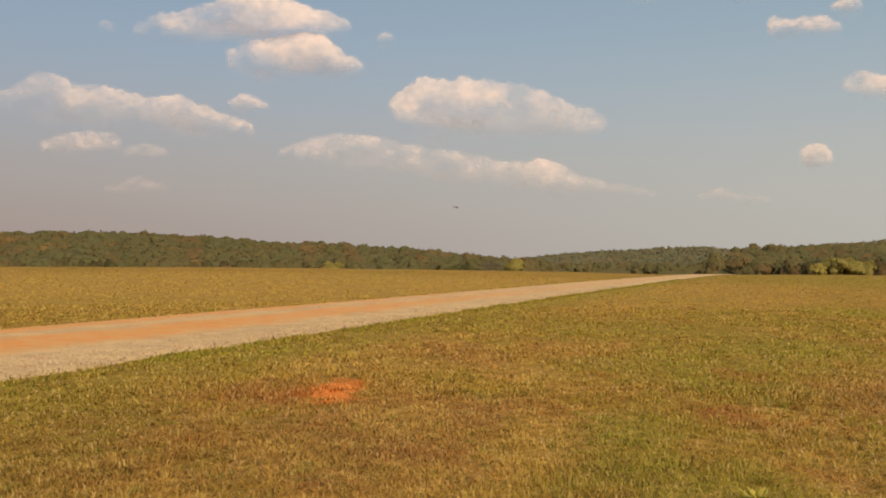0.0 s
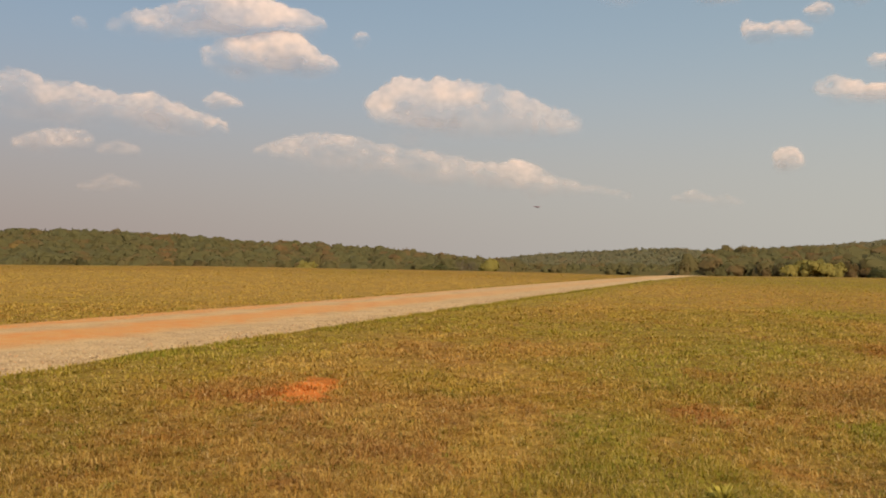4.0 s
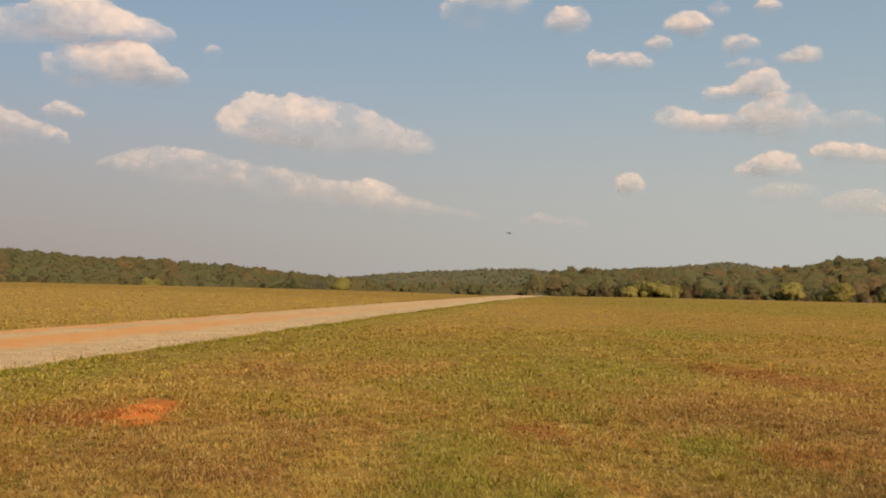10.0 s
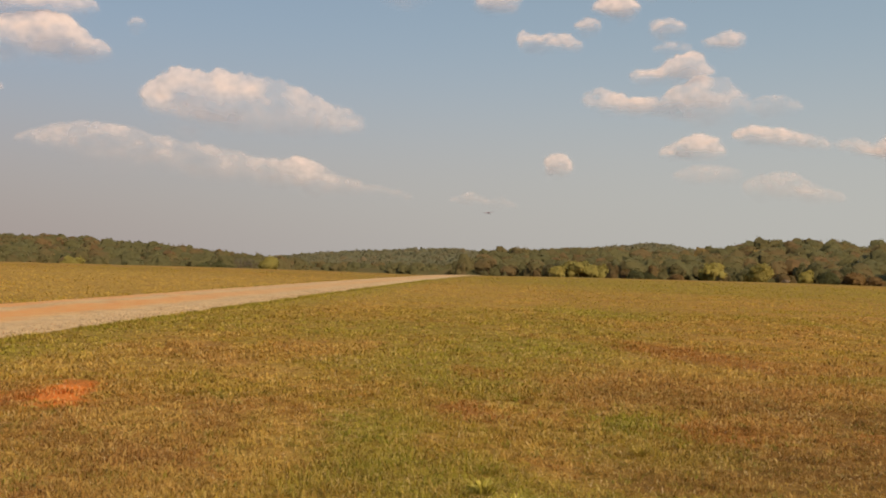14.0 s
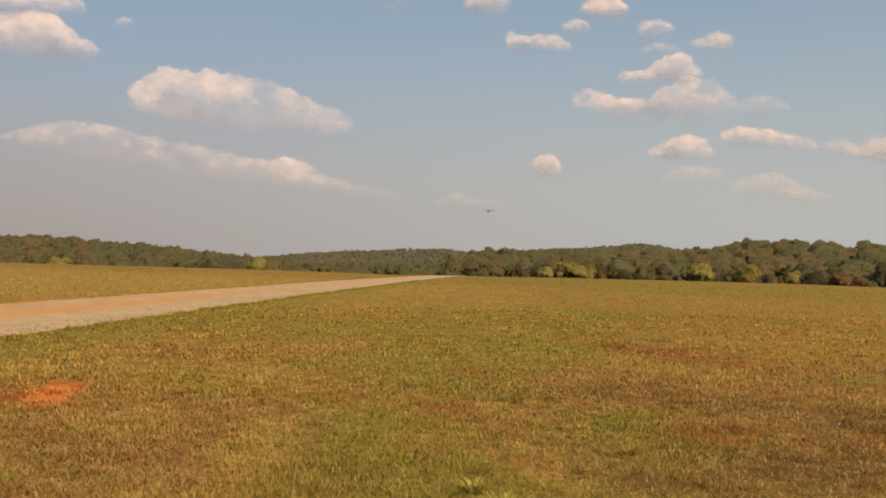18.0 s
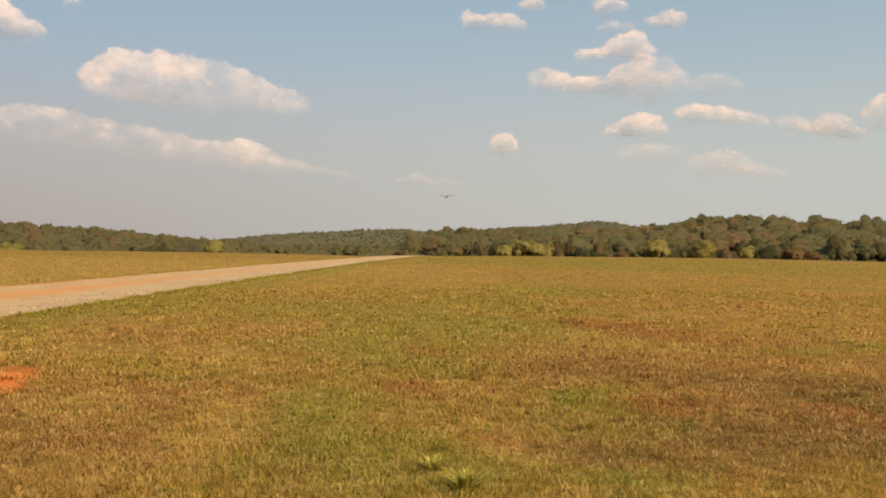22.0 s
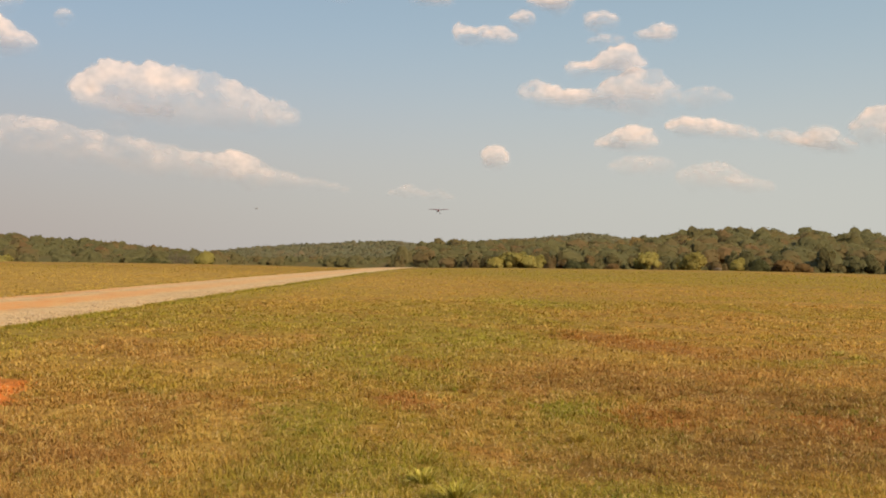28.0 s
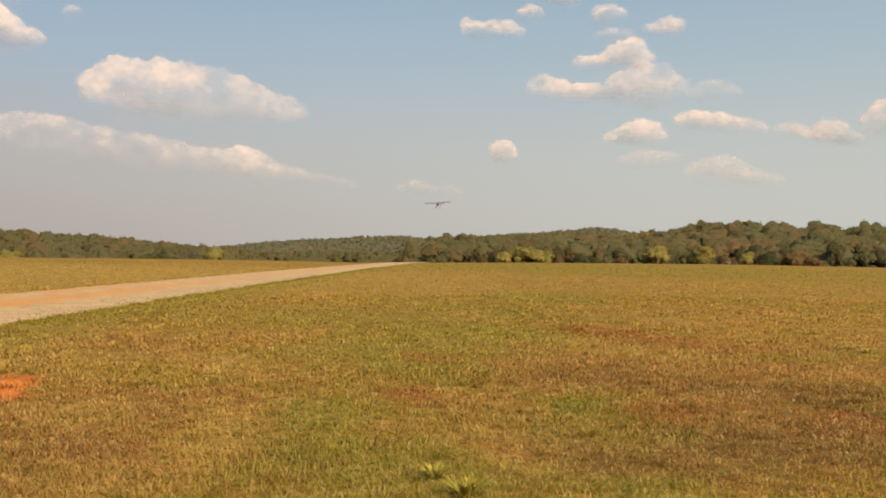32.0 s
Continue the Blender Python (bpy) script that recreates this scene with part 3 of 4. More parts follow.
def straws():
    """Pale dead stems that stick up or lie in the mown grass."""
    rng = np.random.default_rng(17)
    n = 26000
    d = 5.3 * (20 / 5.3) ** rng.random(n)
    x, y = polar(-32 + 84 * rng.random(n), d)
    thick = np.array([noise.noise((a * 1.1, b * 1.1, 6)) for a, b in zip(x, y)]) + 0.5 * rng.random(n)
    ok = ~on_road(x, y, 0.1) & (thick > 0.12)
    x, y, d = x[ok], y[ok], d[ok]
    n = len(x)
    to, h, run = rng.random(n) * 6.283, 0.015 + 0.045 * rng.random(n) ** 1.5, 0.02 + 0.05 * rng.random(n)
    w = 0.0006 + 0.00012 * d * (0.5 + rng.random(n))
    z = ground_level(x, y)
    a = np.stack([x - w * np.sin(to), y + w * np.cos(to), z], -1)
    b = np.stack([x + w * np.sin(to), y - w * np.cos(to), z], -1)
    ex, ey = x + run * np.cos(to), y + run * np.sin(to)
    c = np.stack([ex + w * np.sin(to), ey - w * np.cos(to), z + h], -1)
    e = np.stack([ex - w * np.sin(to), ey + w * np.cos(to), z + h], -1)
    m = Nodes("pale_dead_straw", 0.7, 0.25)
    rnd = m.node("ShaderNodeNewGeometry").outputs["Random Per Island"]
    mat = m.colour(m.ramp(rnd, (0.0, (0.42, 0.25, 0.08)), (0.5, (0.60, 0.42, 0.15)), (1.0, (0.78, 0.60, 0.32))))
    me = fast_mesh("straw", np.stack([a, b, c, e], 1).reshape(-1, 3), np.arange(4 * n).reshape(n, 4), mat)
    tagged(new("straw", me), "pale dead grass stems scattered over the meadow", "straw", kind="stuff")


straws()


def tuft(name, label, x, y, seed, n, tall, spread, material):
    rng = np.random.default_rng(seed)
    vs, fs = [], []
    z0 = float(height_xy(x, y)) - 0.02
    for i in range(n):
        a, r = rng.random() * 6.283, spread * rng.random() ** 0.7
        bx, by = x + 0.35 * r * math.cos(a), y + 0.35 * r * math.sin(a)
        h, w, t = tall * (0.5 + 0.6 * rng.random()), 0.003 + 0.003 * rng.random(), a + rng.normal() * 0.7
        px, py = -math.sin(t) * w, math.cos(t) * w
        k = len(vs)
        for q, s in ((0, 1), (0.45, 1.1), (0.8, 0.7), (1, 0.1)):
            cx, cy = bx + math.cos(t) * r * q ** 1.6, by + math.sin(t) * r * q ** 1.6
            zz = z0 + h * (q - 0.25 * q ** 3)
            vs += [(cx - px * s, cy - py * s, zz), (cx + px * s, cy + py * s, zz)]
        fs += [(k + 2 * j, k + 2 * j + 1, k + 2 * j + 3, k + 2 * j + 2) for j in range(3)]
    me = fast_mesh(name, np.array(vs), np.array(fs), material, False, None, np.repeat(0.42 + 0.35 * rng.random(n), 8), np.full(8 * n, 0.6), np.tile((x, y, 0.0), (8 * n, 1)))
    tagged(new(name, me), label, "grass tuft", "coarse grass tufts")


m_ = Nodes("fresh_green_blades", 0.75, 0.12)
_r = m_.node("ShaderNodeNewGeometry").outputs["Random Per Island"]
MAT_TUFT = m_.colour(m_.ramp(_r, (0.0, (0.20, 0.17, 0.025)), (0.5, (0.35, 0.30, 0.042)), (0.8, (0.47, 0.39, 0.07)), (1.0, (0.66, 0.53, 0.15))))
for i, (x, y, n, h, r) in enumerate(((2.10, 6.72, 110, 0.17, 0.17), (2.14, 6.15, 150, 0.19, 0.20), (1.3, 8.4, 90, 0.09, 0.15), (3.9, 7.9, 100, 0.13, 0.16), (11.8, 14.0, 80, 0.15, 0.25), (11.7, 13.4, 80, 0.15, 0.25), (7.6, 8.9, 90, 0.13, 0.2))):
    tuft("grass_tuft", "coarse tuft of longer olive grass blades in the meadow", x, y, 40 + i, n, h, r, MAT_TUFT if i in (0, 1, 4, 5) else MAT_BLADE)


# ---------------------------------------------------------------- woods
def quad_sphere(n):
    """Directions and faces of a ball of six n by n nets."""
    g = np.tan(np.linspace(-0.25, 0.25, n + 1) * math.pi)
    A, B = np.meshgrid(g, g)
    vs, fs = [], []
    i, j = np.meshgrid(np.arange(n), np.arange(n))
    q = np.stack([j * (n + 1) + i, j * (n + 1) + i + 1, (j + 1) * (n + 1) + i + 1, (j + 1) * (n + 1) + i], -1).reshape(-1, 4)
    for axis in range(3):
        for side in (1, -1):
            p = np.stack([np.full_like(A, side), A * side, B], -1).reshape(-1, 3)
            vs.append(np.roll(p, axis, axis=1))
            fs.append(q + len(fs) * (n + 1) ** 2)
    v = np.concatenate(vs)
    return v / np.linalg.norm(v, axis=1, keepdims=True), np.concatenate(fs)


def crown_cards(rng, centres, sizes, per, card, core=4):
    """Leafy crowns, many at once: an uneven body of several lobes, and small leaf clumps all over it."""
    n = len(centres)
    lobes = 8
    lc = rng.normal(size=(n, lobes, 3))
    lc *= (0.68 / np.linalg.norm(lc, axis=-1) * (0.7 + 0.45 * rng.random((n, lobes))))[..., None]
    lc[:, 0] = (0, 0, 0.1)
    lr = 0.22 + 0.24 * rng.random((n, lobes))
    lr[:, 0] = 0.62
    ar = np.arange(n)[:, None]

    def reach(D):
        """Where rays from the crown's middle along D (n, k, 3) leave its lobes, and the way the surface faces there."""
        along = np.einsum("nlc,nkc->nkl", lc, D)
        inside = (lr ** 2 - (lc ** 2).sum(-1))[:, None] + along ** 2
        far = np.where(inside > 0, along + np.sqrt(np.maximum(inside, 0)), 0)
        which = far.argmax(-1)
        r = np.maximum(far.max(-1), 0.42)
        p = D * r[..., None]
        face = (p - lc[ar, which]) / lr[ar, which][..., None]
        return p, face * 0.14 + D * 0.16 + (0, -0.16, 0.3)

    def unit(a):
        return a / np.linalg.norm(a, axis=-1, keepdims=True)

    hue = rng.random(n)
    q = unit(rng.normal(size=(n, per, 3)))
    p, soft = reach(q)
    if core:
        p = p * (0.86 + 0.145 * rng.random((n, per, 1)))
        nrm = unit(q + rng.normal(size=q.shape) * 0.45)
    else:
        p = p * rng.random((n, per, 1)) ** 0.4
        nrm = unit(rng.normal(size=q.shape))
    soft = unit(soft + rng.normal(size=q.shape) * 0.12 + (0, 0, 0.15))
    soft[..., 2] = np.maximum(soft[..., 2], 0.0)   # sprays of leaves turn up to the light
    soft = unit(soft + (0, 0, 0.05))
    p = p * sizes[:, None] + centres[:, None]
    t1 = unit(np.cross(nrm, rng.normal(size=q.shape)))
    t2 = np.cross(nrm, t1)
    s = card * (0.6 + 0.8 * rng.random((n, per, 1)))
    t1, t2 = t1 * s, t2 * s * 0.75
    v = np.stack([p - t1 * 1.1, p - t2, p + t1, p + t2 * 1.2], 2).reshape(-1, 3)
    f, nm, tint = np.arange(len(v)).reshape(-1, 4), np.repeat(soft.reshape(-1, 3), 4, axis=0), np.repeat(hue, per * 4)
    if core:
        D, faces = quad_sphere(core)
        k = len(D)
        b, face = reach(np.broadcast_to(D, (n, k, 3)))
        b = b * 0.90 * (0.92 + 0.16 * rng.random((n, k, 1))) * sizes[:, None] + centres[:, None]
        f = np.concatenate([f, (faces[None] + k * np.arange(n)[:, None, None]).reshape(-1, 4) + len(v)])
        v = np.concatenate([v, b.reshape(-1, 3)])
        face = face + rng.normal(size=face.shape) * 0.15
        face[..., 2] = np.maximum(face[..., 2], 0.0)
        nm = np.concatenate([nm, unit(face + (0, 0, 0.08)).reshape(-1, 3)])
        tint = np.concatenate([tint, np.repeat(hue, k)])
    return v, f, nm, tint


def woods(name, label, seed, az0, az1, d0, d1, gap, tall, per, card, material, keep=None, core=3, canopy=0.0, front=None):
    rng = np.random.default_rng(seed)
    area = np.radians(az1 - az0) * (d1 * d1 - d0 * d0) / 2
    n = int(area / gap ** 2)
    d = np.sqrt(d0 * d0 + (d1 * d1 - d0 * d0) * rng.random(n))
    az = az0 + (az1 - az0) * rng.random(n)
    if keep is not None:
        ok = keep(az, d)
        az, d = az[ok], d[ok]
        n = len(az)
    x, y = polar(az, d)
    z = height(az, d)
    h = tall * (0.74 + 0.38 * rng.random(n) ** 1.6)
    w = h * (0.44 + 0.20 * rng.random(n))
    centres = np.stack([x, y, z + h * 0.55], -1)
    sizes = np.stack([w, w, h * 0.46], -1)
    v, f, soft, tint = crown_cards(rng, centres, sizes, per, card, core)
    if canopy:
        # the closed leaf canopy between the crowns, from the wood's front edge up over the slope
        step = canopy
        az, t = np.arange(az0, az1, math.degrees(step / (0.5 * (d0 + d1)))), np.concatenate([[0], np.arange(1, int((d1 - d0) / step) + 1) * step / (d1 - d0)])
        A, T = np.meshgrid(az, t)
        first = d0 + (front(A) if front else 0)
        D = first + (d1 - first) * T
        x, y = polar(A, D)
        lump = np.array([noise.noise((a * 0.09, b * 0.09, 2)) + 0.6 * noise.noise((a * 0.23, b * 0.23, 7)) for a, b in zip(x.ravel(), y.ravel())]).reshape(A.shape)
        z = height(A, D) - 0.5 + tall * (0.62 + 0.16 * lump) * smooth01((D - first + 1) / 24) ** 0.6
        nk, nj = len(az), len(t)
        i, j = np.meshgrid(np.arange(nk - 1), np.arange(nj - 1))
        quads = np.stack([j * nk + i, j * nk + i + 1, (j + 1) * nk + i + 1, (j + 1) * nk + i], -1).reshape(-1, 4)
        face = np.array((0, -0.3, 1.0)) + rng.normal(size=(nk * nj, 3)) * 0.12
        f = np.concatenate([f, quads + len(v)])
        v = np.concatenate([v, np.stack([x, y, z], -1).reshape(-1, 3)])
        soft = np.concatenate([soft, face / np.linalg.norm(face, axis=1, keepdims=True)])
        tint = np.concatenate([tint, np.clip(0.45 + 0.5 * lump.ravel(), 0, 1)])
    tagged(new(name, fast_mesh(name, v, f, material, False, soft, tint)), label, "woods", kind="stuff")


def edge_back(az):
    """How far the wood's edge beyond the field draws back towards the road."""
    return 50 * smooth01((21.5 - az) / 6.5)


woods("woods_on_hill", "mixed autumn woods covering a low hill beyond the meadow", 21, -31, 6, 548, 950, 12.5, 15.5, 95, 0.72, MAT_WOODS, None, 4, 4.0)
woods("woods_on_hilltop", "mixed autumn woods along the top of a low hill", 26, -31, 6, 925, 1010, 10.0, 15.0, 80, 0.8, MAT_WOODS, None, 4)
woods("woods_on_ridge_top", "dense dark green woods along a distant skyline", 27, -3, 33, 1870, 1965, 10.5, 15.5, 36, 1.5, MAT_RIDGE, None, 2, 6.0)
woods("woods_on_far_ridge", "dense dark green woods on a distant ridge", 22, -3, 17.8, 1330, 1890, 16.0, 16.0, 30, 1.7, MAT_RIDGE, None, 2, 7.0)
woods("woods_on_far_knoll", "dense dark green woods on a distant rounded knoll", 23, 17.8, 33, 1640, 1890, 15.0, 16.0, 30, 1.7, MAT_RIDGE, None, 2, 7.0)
woods("woods_beyond_field", "tall mixed autumn woods in olive, brown and rust", 24, 15.5, 50, 466, 720, 10.0, 16.5, 145, 0.58, MAT_WOODS, lambda az, d: d > 466 + edge_back(az), 4, 3.5, edge_back)
woods("woods_in_valley", "low mixed woods in the dip before the ridge", 25, 3, 21, 800, 1180, 11.5, 13.5, 45, 1.1, MAT_WOODS, None, 3, 6.0)


woods("undergrowth", "low brown and olive shrubs along the wood's edge", 28, 20, 50, 432, 447, 4.0, 4.5, 60, 0.40, MAT_WOODS, None, 2)
woods("hedge_growth", "low brown and olive shrubs at the foot of the hill", 29, -31, 1, 512, 528, 4.5, 5.0, 50, 0.45, MAT_WOODS, None, 2)


def tree_mesh(seed, tall, wide, per, card, material, low=0.22, core=8):
    """Trunk with limbs, and a crown of leaf clumps, for a tree that stands at its origin."""
    rng = np.random.default_rng(seed)
    bm = bmesh.new()

    def limb(a, b, r0, r1):
        a, b = Vector(a), Vector(b)
        q = (b - a).to_track_quat("Z", "Y").to_matrix()
        rings = []
        for p, r in ((a, r0), ((a + b) / 2 + Vector(rng.normal(size=3) * 0.15), (r0 + r1) / 2), (b, r1)):
            rings.append([bm.verts.new(p + q @ Vector((math.cos(k * 1.0472) * r, math.sin(k * 1.0472) * r, 0))) for k in range(6)])
        for s, t in zip(rings, rings[1:]):
            for k in range(6):
                bm.faces.new((s[k], s[(k + 1) % 6], t[(k + 1) % 6], t[k]))

    fork = tall * 0.38
    limb((0, 0, -0.3), (0, 0, fork), 0.022 * tall, 0.015 * tall)
    limb((0, 0, fork), (0.1, 0.1, tall * 0.8), 0.015 * tall, 0.005 * tall)
    for k in range(6):
        a = k * 1.05 + rng.random()
        limb((0, 0, fork * (0.75 + 0.3 * rng.random())), (math.cos(a) * wide * 0.33, math.sin(a) * wide * 0.33, tall * (0.52 + 0.3 * rng.random())), 0.009 * tall, 0.003 * tall)
    tm = bpy.data.meshes.new("trunk")
    bm.to_mesh(tm)
    bm.free()
    tm.materials.append(MAT_BARK)
    c = np.array([[0, 0, tall * (1 + low) / 2 * 0.97]])
    s = np.array([[wide * 0.46, wide * 0.46, tall * (1 - low) / 2 * 0.86]])
    v, f, soft, tint = crown_cards(rng, c, s, per, card, core)
    v[:, 2] = np.maximum(v[:, 2], 0.05)
    return tm, fast_mesh("crown", v, f, material, False, soft, tint)


def plant(kind, label, category, meshes, az, d, scale=1.0, turn=0.0, group=""):
    x, y = polar(az, d)
    t = new(kind)
    t.matrix_world = pose(float(x), float(y), float(height(az, d)), 0, 0, turn)
    t.scale = (scale, scale, scale)
    tagged(t, label, category, group)
    under("trunk", meshes[0], t)
    under("crown", meshes[1], t)
    return t


def front_trees():
    kinds = [tree_mesh(60 + i, 15.0, 9 + 1.4 * (i % 3), 1000, 0.38, MAT_TREE, 0.03) for i in range(6)]
    rng = random.Random(8)
    k = 0
    az = 15.4
    while az < 49:
        plant("oak_tree", "tall autumn oak, dull green and brown, at the wood's edge", "tree", kinds[k % 6], az, 450 + edge_back(az) + rng.uniform(-10, 14), rng.uniform(0.5, 1.12) * (1 if az > 20 else 0.8), rng.uniform(0, 360), "trees at the wood's edge")
        az += rng.uniform(0.45, 0.95)
        k += 1
    az = -30.0
    while az < -0.5:
        plant("oak_tree", "autumn oak in dull green and brown before the wooded hill", "tree", kinds[k % 6], az, 530 + rng.uniform(-10, 10), rng.uniform(0.6, 1.08) * (1 if az < -10 else 0.7), rng.uniform(0, 360), "trees before the hill")
        az += rng.uniform(0.7, 1.2)
        k += 1


front_trees()
_round = tree_mesh(81, 9.0, 9.0, 900, 0.34, MAT_YELLOW, 0.0)
_bushy = tree_mesh(82, 9.0, 9.8, 900, 0.36, MAT_YELLOW, 0.0)
_wide = tree_mesh(89, 9.0, 10.0, 1200, 0.34, MAT_YELLOW, 0.0)
plant("yellow_tree", "round tree with yellowing leaves standing alone past the crest", "tree", _wide, 4.31, 330, 0.95, 60)
_ragged = tree_mesh(87, 9.0, 8.6, 620, 0.40, MAT_YELLOW, 0.12)
for k, (az, d, s, r) in enumerate(((21.15, 330, 0.80, 20), (21.65, 334, 0.98, 140), (22.15, 330, 0.94, 300), (22.6, 336, 1.04, 250), (23.05, 331, 0.88, 60), (23.5, 334, 0.88, 190))):
    plant("yellow_tree", "bushy tree with yellow-green leaves in a small group", "tree", (_ragged, _bushy)[k % 2], az, d, s, r, "group of yellow trees")
plant("yellow_tree", "slender tree with bright yellow leaves before the dark woods", "tree", _ragged, 30.0, 330, 1.08, 40)
plant("yellow_tree", "slender tree with bright yellow leaves before the dark woods", "tree", _round, 29.45, 334, 0.72, 140)
_dome = tree_mesh(88, 9.0, 13.5, 1500, 0.32, MAT_YELLOW, 0.0)
plant("yellow_tree", "broad yellow-green tree before the dark woods", "tree", _dome, 32.5, 330, 1.03, 200)
plant("yellow_tree", "yellow-green tree low before the hill", "tree", _bushy, -6.6, 400, 1.22, 90)
plant("yellow_tree", "small yellow tree before the dark woods", "tree", _round, 34.8, 336, 0.80, 10)

MAT_DARKBUSH = foliage("dark_evergreen_leaves", ((0.0, (0.13, 0.135, 0.055)), (1.0, (0.16, 0.155, 0.06))), 0.2)
MAT_RUSTBUSH = foliage("rust_brown_leaves", ((0.0, (0.25, 0.16, 0.065)), (1.0, (0.30, 0.185, 0.07))), 0.2)
MAT_BAREBUSH = foliage("pale_dry_twigs", ((0.0, (0.30, 0.24, 0.17)), (1.0, (0.38, 0.31, 0.22))), 0.2)
_dark = tree_mesh(83, 5.0, 8.0, 700, 0.30, MAT_DARKBUSH, 0.0)
_rust = tree_mesh(84, 6.0, 8.5, 700, 0.32, MAT_RUSTBUSH, 0.0)
_bare = tree_mesh(85, 14.0, 11.5, 520, 0.16, MAT_BAREBUSH, 0.35, 0)
_pale = tree_mesh(86, 2.2, 2.8, 220, 0.14, MAT_BAREBUSH, 0.0)
for az, s in ((0.55, 0.92), (1.35, 1.0), (2.05, 0.7), (25.6, 1.05), (26.3, 0.9), (36.0, 1.25)):
    plant("bush", "low dark green bush past the crest", "bush", _dark, az, 322, s, 77 * az)
for az, d, s in ((37.3, 336, 1.25), (38.3, 340, 1.05), (27.9, 345, 0.95)):
    plant("bush", "rust-brown bush before the woods", "bush", _rust, az, d, s, 50 * az)
for az, d, s in ((2.6, 420, 1.0), (3.15, 424, 0.94)):
    plant("bare_tree", "leafless pale tree with fine twigs", "tree", _bare, az, d, s, 60 * az, "bare trees")
plant("shrub", "small pale dry shrub at the field's edge", "shrub", _pale, 33.8, 300, 1.0)
plant("shrub", "small pale dry shrub at the field's edge", "shrub", _pale, 27.1, 310, 0.6, 80)



# ---------------------------------------------------------------- clouds
CLOUD_DISTANCE = 4300.0
LATTICE = np.random.default_rng(5).random((256, 256)) * 2 - 1


def billow_noise(x, z, octaves=4):
    """Smooth noise of several sizes over a plane, about -1 to 1."""
    total, size = np.zeros_like(x), 1.0
    for o in range(octaves):
        a, c = x * 2 ** o + 31.7 * o, z * 2 ** o + 17.3 * o
        i, j = np.floor(a).astype(int), np.floor(c).astype(int)
        u, v = smooth01(a - i), smooth01(c - j)
        at = lambda p, q: LATTICE[p % 256, q % 256]
        total += size * ((at(i, j) * (1 - u) + at(i + 1, j) * u) * (1 - v) + (at(i, j + 1) * (1 - u) + at(i + 1, j + 1) * u) * v)
        size *= 0.55
    return total


def eased(a, times):
    for _ in range(times):
        b = np.pad(a, 1, mode="edge")
        a = (b[:-2, 1:-1] + b[2:, 1:-1] + b[1:-1, :-2] + b[1:-1, 2:] + 2 * b[1:-1, 1:-1]) / 6
    return a


def vapour(name, X, Y, Z, dens, parent, label, towards, depth):
    """A billowing skin of vapour, as thick as dens says, left out where there is none."""
    nz, nx = X.shape
    i, j = np.meshgrid(np.arange(nx - 1), np.arange(nz - 1))
    f = np.stack([j * nx + i, j * nx + i + 1, (j + 1) * nx + i + 1, (j + 1) * nx + i], -1).reshape(-1, 4)
    t = dens.ravel()
    f = f[(t[f] > 0.012).any(axis=1)]
    used, f = np.unique(f, return_inverse=True)
    # light goes some way into vapour, so that its shading is softer than its shape
    zz, xx = np.gradient(Y, Z[1, 0] - Z[0, 0], X[0, 1] - X[0, 0])
    relief = np.stack([xx, -np.ones_like(xx), zz], -1).reshape(-1, 3)
    soft = (1 - depth) * relief / np.linalg.norm(relief, axis=1, keepdims=True) + depth * np.array(towards)
    soft /= np.linalg.norm(soft, axis=1, keepdims=True)
    me = fast_mesh(name, np.stack([X, Y, Z], -1).reshape(-1, 3)[used], f.reshape(-1, 4), MAT_CLOUD, True, soft[used], t[used])
    under(name, me, parent, label)


